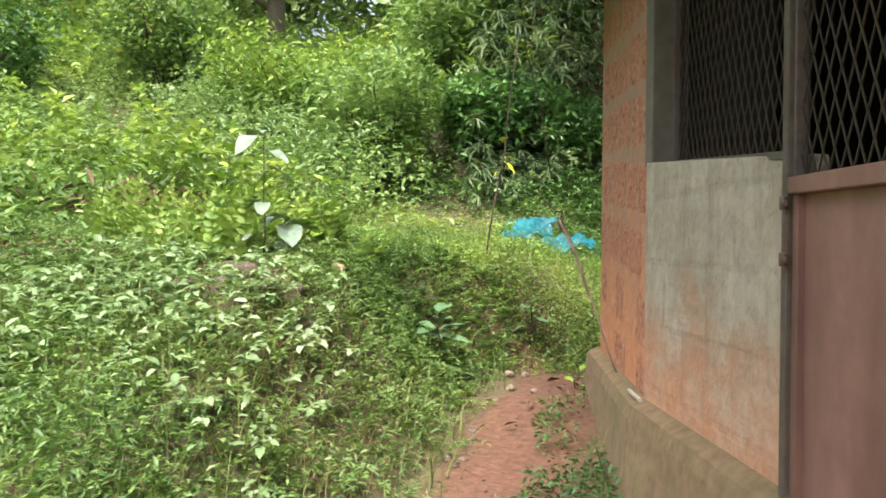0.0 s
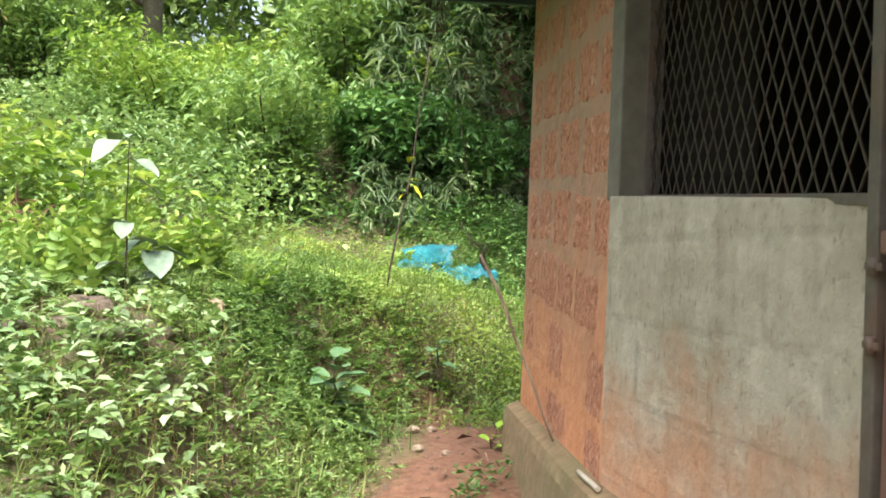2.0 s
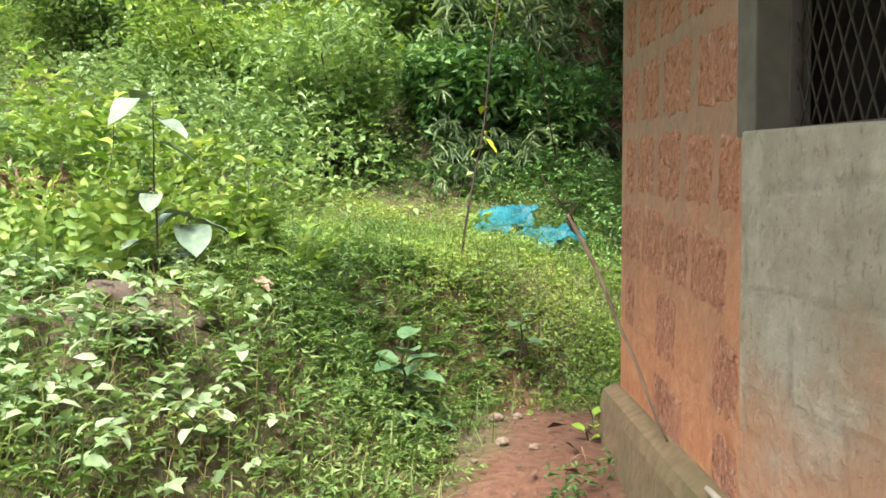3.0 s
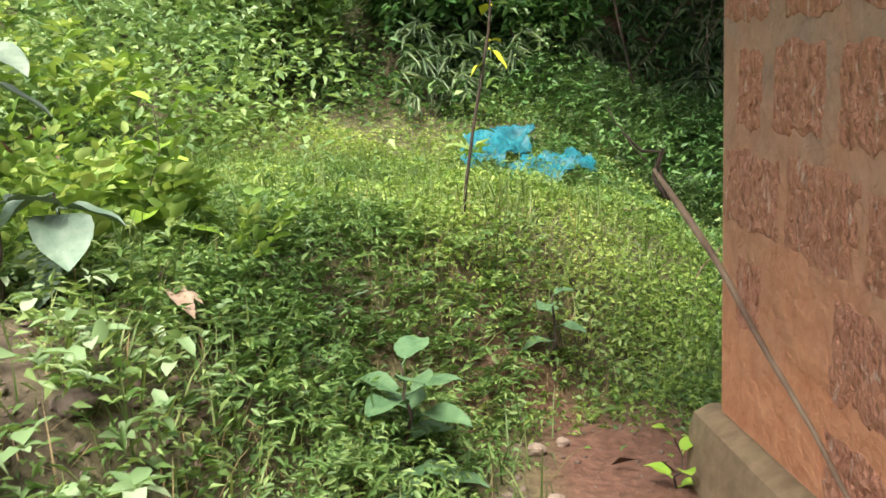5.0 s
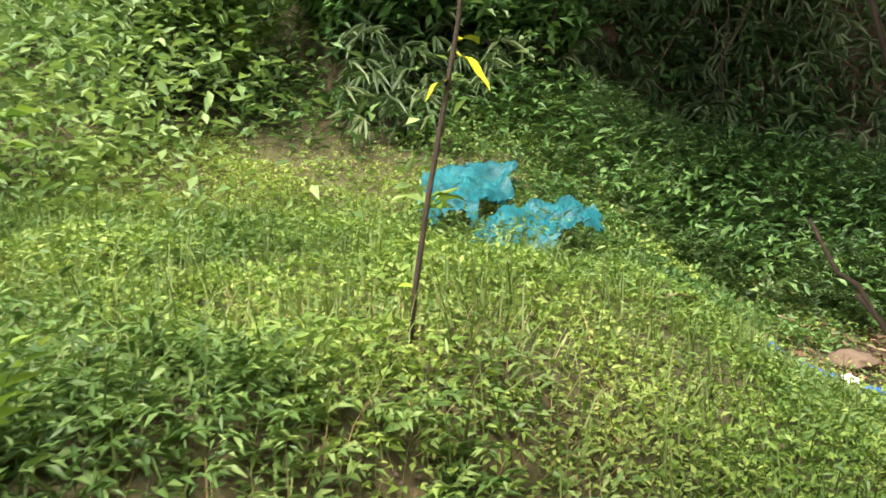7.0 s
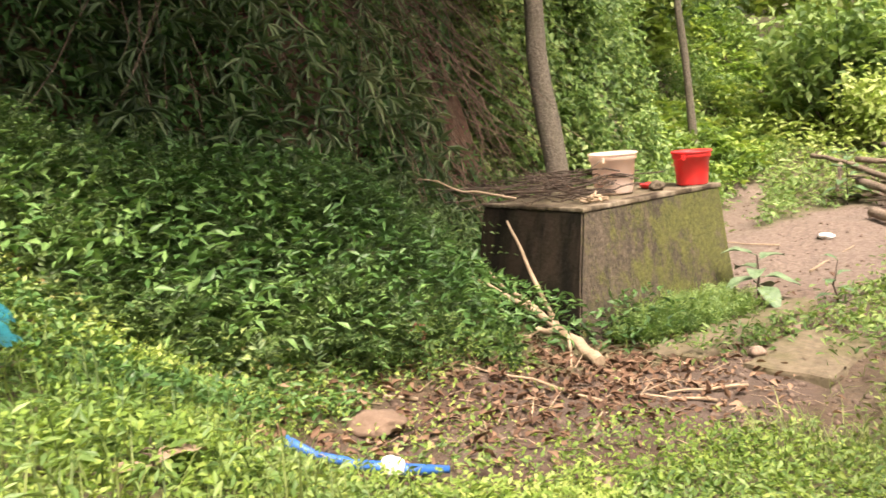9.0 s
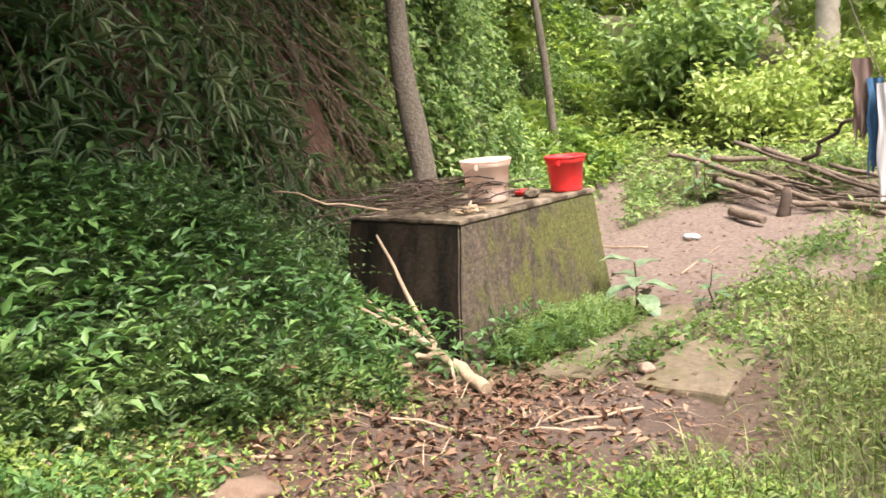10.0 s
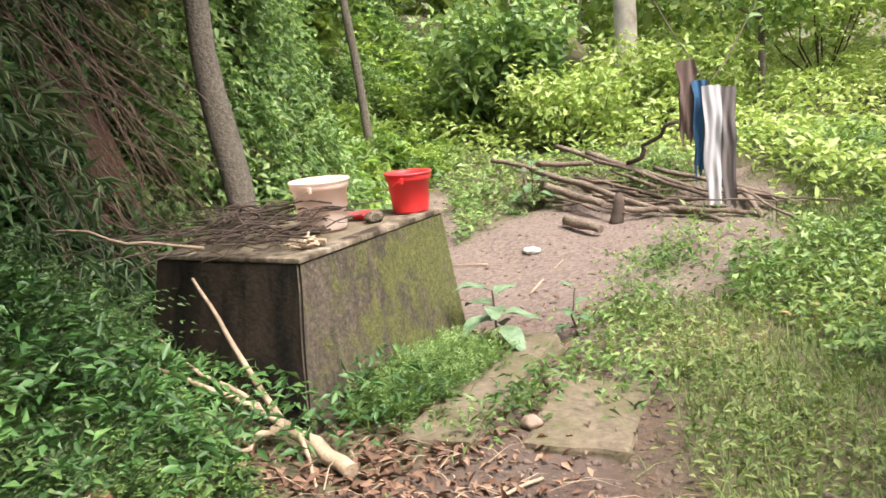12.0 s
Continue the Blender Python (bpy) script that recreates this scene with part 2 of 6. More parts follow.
def round_leaf_mesh(name, pos, way, up, length, width, droop=0.2, fold=0.18):
    """Oval leaves, folded along the rib, with a short tip."""
    way = unit(way)
    side = unit(np.cross(way, up))
    nrm = np.cross(side, way)
    L = length[:, None]
    W = width[:, None]
    ma = pos + way * L * 0.28 + nrm * L * 0.03
    mb = pos + way * L * 0.68 - nrm * L * droop * 0.4
    lift = nrm * W * fold
    t = pos + way * L - nrm * L * droop
    verts = np.stack([pos, ma - side * W * 0.44 + lift, ma, ma + side * W * 0.44 + lift, mb - side * W * 0.40 + lift, mb, mb + side * W * 0.40 + lift, t], 1).reshape(-1, 3)
    i = np.arange(len(pos))[:, None] * 8
    faces = np.concatenate([i + f for f in ([0, 2, 1], [0, 3, 2], [1, 2, 5], [1, 5, 4], [2, 3, 6], [2, 6, 5], [4, 5, 7], [5, 6, 7])], 1).reshape(-1, 3)
    return fast_mesh(name, verts, faces)


def blade_mesh(name, pos, way, length, width):
    """Grass blades that bend over: four edges and a tip."""
    n = len(pos)
    flat = way.copy()
    flat[:, 2] = 0
    side = unit(np.stack([-flat[:, 1], flat[:, 0], np.zeros(n)], 1) + 1e-6)
    L = length[:, None]
    W = width[:, None]
    m = pos + way * L * 0.5 + np.array([0, 0, 1]) * L * 0.12
    t = pos + way * L
    verts = np.stack([pos - side * W / 2, pos + side * W / 2, m + side * W * 0.35, m - side * W * 0.35, t], 1).reshape(-1, 3)
    i = np.arange(n)[:, None] * 5
    faces = np.concatenate([i + [0, 1, 2], i + [0, 2, 3], i + [3, 2, 4]], 1).reshape(-1, 3)
    return fast_mesh(name, verts, faces)


rng = np.random.default_rng(7)


def spread(n, tilt=0.6):
    """Random leaf directions and up vectors, mostly level."""
    a = rng.uniform(0, math.tau, n)
    e = rng.normal(0.15, tilt * 0.5, n)
    way = np.stack([np.cos(a) * np.cos(e), np.sin(a) * np.cos(e), np.sin(e)], 1)
    up = np.stack([rng.normal(0, tilt * 0.5, n), rng.normal(0, tilt * 0.5, n), np.ones(n)], 1)
    return way, up


# ---- the lie of the land ----
def sstep(a, b, t):
    t = np.clip((t - a) / (b - a), 0, 1)
    return t * t * (3 - 2 * t)


def wob(x, y, s, k=0.0):
    return (np.sin(x * s + 1.3 * k + 1.7 * np.sin(y * s * 0.7 + k)) + np.sin(y * s * 1.13 + 2.1 * k + 1.3 * np.sin(x * s * 0.8 + 2 * k))) * 0.5


def edge_x(y):
    return -0.22 + 0.75 * sstep(6.0, 7.1, y) + 1.10 * sstep(6.9, 8.3, y)


def bank_y(x):
    return 10.85 + 0.24 * np.clip(x, -1, 20) + 0.25 * wob(x, x * 0, 1.7)


def height(x, y):
    x = np.asarray(x, dtype=float)
    y = np.asarray(y, dtype=float)
    z = 0.33 + 0.45 * sstep(1.5, 6.2, y)
    z = z - 0.31 * sstep(1.2, 4.0, x) * sstep(5, 8, y) + 0.17 * sstep(5.5, 8.0, x)
    amp = 0.35 + 0.30 * sstep(3.0, 5.2, y)
    u = edge_x(y) - x
    z = z + amp * sstep(0, 1, u / (0.8 + 0.8 * sstep(7.0, 8.2, y))) + 0.05 * np.clip(u - 0.8, 0, 6)
    d = -0.35 * x + 0.94 * y - 8.9
    hill = 0.36 * np.clip(d, 0, 12) + 0.12 * np.clip(d - 12, 0, 60)
    z = z + hill * sstep(0.9, -0.8, x - 0.12 * np.clip(y - 9, 0, 4))
    b = y - bank_y(x) + 0.16 * wob(x, y, 3.7, 4) + 0.10 * wob(x, y, 8.3, 2)
    wide = 1.1 + 2.2 * sstep(6.0, 9.5, x)
    z = z + (3.3 * sstep(0, wide, b) + 0.22 * np.clip(b - wide, 0, 40)) * sstep(-1.9, 0.1, x) * (1 - 0.45 * sstep(6, 10, x)) 
    z = z + 0.50 * sstep(9.0, 10.7, y) * sstep(3.5, 2.2, x) * sstep(-0.8, 0.6, x) + 0.36 * np.exp(-((x - 1.9) / 1.35) ** 2 - ((y - 10.75) / 0.65) ** 2)
    z = z + 0.40 * sstep(8.2, 10.5, x) + 0.4 * sstep(11, 15, x) + 0.03 * np.clip(x - 14, 0, 60)
    z = z - 0.13 * np.exp(-((x - 0.06) / 0.45) ** 2 - ((y - 8.66) / 0.42) ** 2)
    near = sstep(40, 12, np.hypot(x, y - 6))
    z = z + near * (0.022 * wob(x, y, 3.1) + 0.014 * wob(x, y, 7.7, 1) + 0.008 * wob(x, y, 17.0, 2))
    return z


def bare(x, y):
    """1 where the soil lies open, 0 where plants cover it."""
    w = 0.12 * wob(x, y, 5.0, 3) + 0.07 * wob(x, y, 13.0, 1)
    cx = 0.22 - 0.10 * sstep(2, 5, y) + 0.12 * sstep(5, 6.5, y)
    path = sstep(0.34, 0.20, np.abs(x - cx) + w * 0.5) * sstep(7.0, 6.2, y + w)
    e1 = ((x - 2.6) / 1.75) ** 2 + ((y - 9.0 - 0.12 * (x - 2.6)) / 0.52) ** 2
    yard = sstep(1.25, 0.8, e1 + w * 2.2)
    e2 = ((x - 7.0) / 2.1) ** 2 + ((y - 10.55 - 0.1 * (x - 7)) / 0.95) ** 2
    e3 = ((x - 7.6) / 1.9) ** 2 + ((y - 9.55) / 0.75) ** 2
    far = np.maximum(sstep(1.25, 0.8, e2 + w * 2.0), 0.85 * sstep(1.25, 0.7, e3 + w * 2.6))
    run = sstep(0.45, 0.3, np.abs(y - 8.75 - 0.40 * (x - 3.6)) + w * 0.6) * sstep(3.0, 3.4, x) * sstep(6.0, 5.2, x)
    m1 = sstep(0.30, 0.12, np.hypot(x + 1.05, (y - 4.95) * 0.8) + 1.6 * w)
    m2 = sstep(0.20, 0.06, np.hypot(x + 0.24, (y - 6.15) * 0.6) + 1.3 * w)
    m3 = sstep(0.62, 0.36, np.hypot((x + 2.25) * 0.8, y - 5.45) + w)
    back = 0.9 * sstep(0.42, 0.22, np.abs(y - 11.0 - 0.72 * (x - 6.3)) + w) * sstep(5.9, 6.4, x) * sstep(9.6, 8.8, x)
    return np.clip(np.maximum.reduce([path, yard, far, run * 0.8, m1 * 0.65, m2 * 0.75, m3 * 0.9, back]), 0, 1)


def steep(x, y):
    b = y - bank_y(x)
    return sstep(-0.3, 0.1, b) * sstep(2.2, 1.3, b) * sstep(-1.4, -0.4, x) * sstep(6.2, 5.0, x)


def axis(lo, hi, step, far):
    mid = np.arange(lo, hi + step / 2, step)
    g = [step]
    while sum(g) < far:
        g.append(g[-1] * 1.25)
    g = np.cumsum(g)
    return np.concatenate([lo - g[::-1], mid, hi + g])


gx, gy = axis(-7, 13, 0.08, 600), axis(0, 16, 0.08, 600)
GX, GY = np.meshgrid(gx, gy)
verts = np.stack([GX.ravel(), GY.ravel(), height(GX, GY).ravel()], 1)
nx, ny = len(gx), len(gy)
i0 = (np.arange(ny - 1)[:, None] * nx + np.arange(nx - 1)[None]).ravel()[:, None]
me = fast_mesh("ground", verts, i0 + [0, 1, nx + 1, nx])
me.polygons.foreach_set("use_smooth", np.ones(len(me.polygons), dtype=bool))
at = me.attributes.new("cover", 'FLOAT', 'POINT')
at.data.foreach_set("value", ((1 - bare(GX, GY)) * 0.8 * (1 - steep(GX, GY))).ravel().astype(np.float32))
rs = me.attributes.new("red_soil", 'FLOAT', 'POINT')
rs.data.foreach_set("value", np.maximum(sstep(7.2, 6.4, GY + 0.4 * wob(GX, GY, 2.1, 3)) * sstep(-0.75, -0.2, GX + 0.2 * wob(GX, GY, 4.3, 1)) * 0.9, 0.5 * steep(GX, GY)).ravel().astype(np.float32))
ps = me.attributes.new("pale_soil", 'FLOAT', 'POINT')
ps.data.foreach_set("value", (sstep(4.6, 6.4, GX + 0.7 * wob(GX, GY, 1.9, 5)) * 0.85 * (1 - steep(GX, GY))).ravel().astype(np.float32))
ground = tagged(link_mesh("ground", me, SOIL), "reddish soil sloping up into an overgrown bank", "ground", kind="structure")


def on_ground(n, x0, x1, y0, y1, keep=None):
    x = rng.uniform(x0, x1, n)
    y = rng.uniform(y0, y1, n)
    if keep is not None:
        k = rng.uniform(0, 1, n) < keep(x, y)
        x, y = x[k], y[k]
    return x, y, height(x, y)


def inside_house(x, y):
    lx = (x - HP[0]) * HU[0] + (y - HP[1]) * HU[1]
    ly = -(x - HP[0]) * HU[1] + (y - HP[1]) * HU[0]
    return (lx < 0.12) & (ly < 0.10)


HP = (0.417, 5.966)
HU = (-0.101, 0.9949)

# ---- the house ----
def wall_paint(name, c1, c2, seam, mud_top, mud_soft, lines=0.10):
    """Block wall skimmed with cement: blocks just show, red mud has splashed up from the ground."""
    m, n, l, b = mat(name, 0.9)
    co = coords(n, l)
    f = noise_tex(n, l, co, 16, 6)
    c = noise_tex(n, l, co, 3.0, 5, 0.65)
    base = ramp(n, l, f, [(0.3, c1), (0.7, c2)])
    sep = n.new("ShaderNodeSeparateXYZ")
    l.new(co, sep.inputs[0])
    cmb = n.new("ShaderNodeCombineXYZ")
    l.new(sep.outputs[0], cmb.inputs[0])
    l.new(sep.outputs[2], cmb.inputs[1])
    br = n.new("ShaderNodeTexBrick")
    br.inputs["Color1"].default_value = (1, 1, 1, 1)
    br.inputs["Color2"].default_value = (0.7, 0.7, 0.7, 1)
    br.inputs["Mortar"].default_value = (0.1, 0.1, 0.1, 1)
    br.inputs["Scale"].default_value = 1.0
    br.inputs["Mortar Size"].default_value = 0.018
    br.inputs["Mortar Smooth"].default_value = 0.8
    br.inputs["Brick Width"].default_value = 0.40
    br.inputs["Row Height"].default_value = 0.21
    l.new(cmb.outputs[0], br.inputs["Vector"])
    wear = ramp(n, l, noise_tex(n, l, co, 5.5, 6, 0.7), [(0.42, (0, 0, 0)), (0.6, (lines * 2.6,) * 3)])
    col = mix(n, l, wear, base, br.outputs["Color"], 'MULTIPLY')
    pits = ramp(n, l, noise_tex(n, l, co, 55, 3, 0.7, stretch=(1, 1, 0.55)), [(0.35, (1, 1, 1)), (0.44, (0, 0, 0))])
    col = mix(n, l, mix(n, l, ramp(n, l, c, [(0.42, (0, 0, 0)), (0.55, (0.8,) * 3)]), (0.0, 0.0, 0.0), pits), col, (0.16, 0.125, 0.095))
    col = mix(n, l, ramp(n, l, c, [(0.42, (0, 0, 0)), (0.62, (0.75,) * 3)]), col, seam)
    streak = noise_tex(n, l, co, 9, 4, stretch=(1, 1, 0.12))
    col = mix(n, l, ramp(n, l, streak, [(0.55, (0, 0, 0)), (0.78, (0.30,) * 3)]), col, (0.16, 0.12, 0.085))
    h = n.new("ShaderNodeMath")
    h.operation = 'MULTIPLY_ADD'
    l.new(c, h.inputs[0])
    h.inputs[1].default_value = -1.0
    l.new(sep.outputs[2], h.inputs[2])
    mr = n.new("ShaderNodeMapRange")
    mr.inputs["From Min"].default_value = mud_top - 0.5 + mud_soft
    mr.inputs["From Max"].default_value = mud_top - 0.5 - mud_soft
    l.new(h.outputs[0], mr.inputs["Value"])
    mud = ramp(n, l, f, [(0.3, (0.50, 0.20, 0.10)), (0.7, (0.64, 0.31, 0.17))])
    col = mix(n, l, mr.outputs[0], col, mud)
    l.new(col, b.inputs["Base Color"])
    bump(n, l, b, mix(n, l, lines, f, br.outputs["Color"]), 0.7, 0.025)
    return m


GREYWALL = wall_paint("cement_skim", (0.38, 0.345, 0.28), (0.52, 0.475, 0.39), (0.275, 0.235, 0.175), 1.12, 0.28, 0.11)
PIERSKIN = wall_paint("pier_skin", (0.30, 0.19, 0.137), (0.41, 0.268, 0.195), (0.44, 0.23, 0.15), 1.55, 0.45, 0.0)
WOODBEAM = stained("old_beam", (0.07, 0.055, 0.04), (0.12, 0.09, 0.06), (0.05, 0.045, 0.03), 0.9, 30, 3, 0.6, 0.4, stretch=(0.1, 1, 1))


def frame_at(p, u):
    return Matrix.Translation((p[0], p[1], 0)) @ Matrix.Rotation(math.atan2(u[1], u[0]), 4, 'Z')


HOUSE = frame_at(HP, HU)
# local x runs along the front towards its far corner, local y points out of the wall
FRONT = frame_at((0.566, 4.495), (-0.2099, 0.9777))
ZP, ZS, ZT = 1.0, 1.77, 2.86     # plinth top, sill, underside of the roof


def house_part(name, bm, material, label="", category="wall", m=None, kind="structure"):
    ob = part(name, bm, material)
    ob.matrix_basis = m or HOUSE
    return tagged(ob, label, category, kind=kind)


pier = house_part("wall_pier", box(-1.47, 0, -0.09, -0.004, ZP - 0.1, ZT, 0.012), PIERSKIN, "mud-stained corner pier of laterite blocks")
house_part("wall_pier_back", box(-1.40, -0.012, -0.45, -0.092, ZP - 0.1, ZT, 0.01), DARKWALL, "inner face of the corner pier, coloured near black for shade")
jamb = house_part("wall_jamb", box(-0.02, 0.07, -0.13, -0.006, ZS + 0.03, ZT, 0.006), CEMENT_DARK, "grey cement jamb beside the window", m=FRONT)
low = box(-1.15, 0.03, -0.07, 0.0, 0.5, ZS, 0.008)
for v in low.verts:
    if v.co.z > 1.2:
        v.co.z += 0.04 + 0.075 * v.co.x
house_part("wall_front_low", low, GREYWALL, "grey cement half wall stained with red mud", m=FRONT)
house_part("wall_side", box(-0.25, -0.02, -5.0, -0.452, 0.3, ZT + 0.08, 0.01), LATERITE, "laterite block side wall")
# thin sheet added over the laterite so the room looks unlit
house_part("wall_side_lining", box(-0.275, -0.252, -4.8, -0.452, 0.76, ZT + 0.07, 0.004), DARKWALL, "lining added inside the side wall, coloured near black for shade")
house_part("wall_back", box(-8.5, 0.6, -5.0, -4.8, 0.3, ZT + 0.22, 0.01), DARKWALL, "back wall of the dark room, its shade put into the colour", m=FRONT)
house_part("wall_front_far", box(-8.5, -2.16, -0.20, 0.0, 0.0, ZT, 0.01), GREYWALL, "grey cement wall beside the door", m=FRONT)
house_part("wall_end", box(-8.5, -8.3, -4.8, -0.20, 0.0, ZT + 0.12, 0.01), DARKWALL, "end wall of the dark room, its shade put into the colour", m=FRONT)
house_part("floor", box(-8.3, 0.5, -4.8, -0.2, 0.6, 0.75, 0), DARKWALL, "earthen floor inside the house, coloured dark for shade", "floor", FRONT)


def plinth(m, x0, x1, name):
    """Cement footing with a worn sloping ledge."""
    bm = bmesh.new()
    prof = [(-0.3, 0.0), (0.115, 0.0), (0.085, 0.62), (0.062, 0.93), (0.048, 0.975), (0.004, 1.0), (-0.3, 1.0)]
    n = 26
    rows = []
    for i in range(n + 1):
        x = x0 + (x1 - x0) * i / n
        row = []
        for k, (y, z) in enumerate(prof):
            w = noise.noise((x * 4.1, k * 3.3, 1.7)) if 0 < k < 5 else 0
            row.append(bm.verts.new((x, y + 0.012 * w, z + 0.016 * w)))
        rows.append(row)
    for a, b in zip(rows, rows[1:]):
        for k in range(len(prof) - 1):
            bm.faces.new((a[k], b[k], b[k + 1], a[k + 1]))
    bm.faces.new(rows[0])
    bm.faces.new(rows[-1][::-1])
    bmesh.ops.recalc_face_normals(bm, faces=bm.faces)
    return house_part(name, bm, PLINTH, "mossy cement plinth with a worn ledge", "plinth", m)


plinth(HOUSE, -1.5, 0.055, "plinth")
plinth(FRONT, -1.16, 0.02, "plinth_front")

# roof of corrugated sheets
bm = bmesh.new()
rows = []
nxr = 330
for i in range(nxr + 1):
    x = -8.4 + 8.53 * i / nxr
    w = 0.010 * math.cos(x * math.tau / 0.12)
    rows.append([bm.verts.new((x, y, ZT + 0.075 + w + (0.62 - y) * s + dz)) for y, s, dz in ((0.60, 0.03, 0), (-5.3, 0.03, 0), (-5.3, 0.03, 0.004), (0.60, 0.03, 0.004))])
for a, b in zip(rows, rows[1:]):
    for k in range(4):
        bm.faces.new((a[k], b[k], b[(k + 1) % 4], a[(k + 1) % 4]))
bmesh.ops.recalc_face_normals(bm, faces=bm.faces)
house_part("roof", bm, SHEET, "dark green corrugated sheet roof with a deep eave", "roof")
house_part("trim_eave", box(-8.4, 0.10, 0.555, 0.585, ZT - 0.05, ZT + 0.06, 0.004), SHEET, "dark green eave board", "trim")
house_part("trim_verge", box(0.075, 0.105, -0.6, 0.553, ZT - 0.05, ZT + 0.06, 0.004), SHEET, "dark green verge board", "trim")
house_part("trim_wall_plate", box(-1.6, 0.06, -0.20, 0.05, ZT + 0.003, ZT + 0.075, 0.006), WOODBEAM, "dark timber wall plate under the roof", "trim")
house_part("trim_lintel", box(-8.3, 0.0, -0.19, -0.02, ZT - 0.07, ZT + 0.07, 0.006), WOODBEAM, "dark timber plate over the window", "trim", FRONT)
for i in range(1, 5):
    house_part("trim_rafter", box(-0.02 - i * 1.6, 0.05 - i * 1.6, -4.9, 0.54, ZT + 0.004, ZT + 0.06, 0.004), WOODBEAM, "dark timber rafter under the sheets", "trim")


def bar_bm(p, q, w, bm):
    """A thin square wire from p to q."""
    p, q = Vector(p), Vector(q)
    d = (q - p).normalized()
    s = d.cross(Vector((0, 1, 0))).normalized() * w / 2
    t = Vector((0, 1, 0)) * w / 2
    a = [bm.verts.new(p + k) for k in (s + t, s - t, -s - t, -s + t)]
    b = [bm.verts.new(q + k) for k in (s + t, s - t, -s - t, -s + t)]
    for k in range(4):
        bm.faces.new((a[k], a[(k + 1) % 4], b[(k + 1) % 4], b[k]))


def diamond_mesh(x0, x1, z0, z1, y, w=0.056, h=0.100, wire=0.0034):
    bm = bmesh.new()
    sl = h / w
    for sgn in (1, -1):
        k = -int((z1 - z0) / h) - 2
        while True:
            xa = x0 + k * w
            if xa > x1 + (z1 - z0) / sl:
                break
            # line x = xa + sgn * (z - z0) / sl
            base = xa if sgn > 0 else xa
            za, zb = z0, z1
            xs, xe = base, base + sgn * (z1 - z0) / sl
            p, q = (xs, za), (xe, zb)
            lo, hi = 0.0, 1.0
            dx = xe - xs
            for lim, sign in ((x0, 1), (x1, -1)):
                t = (lim - xs) / dx
                if sign * dx > 0:
                    lo = max(lo, t)
                else:
                    hi = min(hi, t)
            if hi - lo > 0.002:
                bar_bm((xs + dx * lo, y + sgn * wire * 0.4, za + (zb - za) * lo), (xs + dx * hi, y + sgn * wire * 0.4, za + (zb - za) * hi), wire, bm)
            k += 1
    return bm


WIN = frame_at((0.655, 4.52), (-0.1316, 0.9913))
ZG = ZS - 0.03
window = thing("window_1", "window opening closed by a steel diamond-mesh grille", "window", WIN, kind="structure")
part("grille", diamond_mesh(-1.11, -0.035, ZS + 0.005, ZT - 0.06, -0.004), GRILLE, window, "rusty steel diamond mesh")
part("frame", box(-0.035, -0.012, -0.015, 0.012, ZS - 0.01, ZT - 0.06, 0.003), STEEL, window)
part("frame", box(-1.11, -0.036, -0.015, 0.012, ZS - 0.012, ZS + 0.008, 0.003), STEEL, window)

door = thing("door_1", "closed steel door, faded red sheet below and diamond mesh above", "door", WIN, kind="structure")
DX0, DX1, DR = -2.12, -1.16, 1.72
part("panel", box(DX0 + 0.03, DX1 - 0.03, -0.012, -0.006, 0.86, DR - 0.037, 0.001), REDPAINT, door, "faded red sheet steel")
part("rail", box(DX0, DX1, -0.02, 0.022, DR - 0.036, DR, 0.004), REDPAINT, door)
part("rail", box(DX0, DX1, -0.02, 0.012, 0.80, 0.86, 0.004), REDPAINT, door)
part("rail", box(DX0, DX1, -0.02, 0.012, ZT - 0.12, ZT - 0.075, 0.004), STEEL, door)
for xa, xb, za, zb, mt_ in ((DX0, DX0 + 0.032, 0.861, DR - 0.037, REDPAINT), (DX1 - 0.030, DX1, 0.861, DR - 0.037, REDPAINT), (DX0, DX0 + 0.022, DR + 0.001, ZT - 0.121, STEEL), (DX1 - 0.012, DX1, DR + 0.001, ZT - 0.121, STEEL)):
    part("stile", box(xa, xb, -0.018, 0.010, za, zb, 0.003), mt_, door)
part("grille", diamond_mesh(DX0 + 0.024, DX1 - 0.014, DR + 0.001, ZT - 0.122, -0.004), GRILLE, door, "rusty steel diamond mesh")
doorframe = thing("door_frame", "grey steel door frame set against the half wall", "door frame", WIN, kind="structure")
part("post", box(-1.150, -1.120, -0.03, 0.020, 0.72, ZT - 0.06, 0.004), STEEL, doorframe)
part("post", box(-2.140, -2.125, -0.03, 0.020, 0.72, ZT - 0.06, 0.004), STEEL, doorframe)
for z in (1.665, 1.545):
    hinge = part("hinge", tube([(-1.152, 0.026, z - 0.014), (-1.152, 0.026, z + 0.014)], 0.009, 10), STEEL, doorframe, "dark steel pin hinge")
    part("hinge_arm", box(-1.172, -1.130, 0.0215, 0.028, z - 0.006, z + 0.006, 0.002), STEEL, hinge)

# the old frames have sunk towards the door
for holder in (window, door, doorframe):
    for ob in holder.children_recursive:
        for vv in ob.data.vertices:
            vv.co.z += (0.04 + 0.075 * max(vv.co.x, -1.15) + 0.015 * min(0.0, vv.co.x + 1.15)) * min(1.0, max(0.0, (vv.co.z - 0.8) / 0.5))

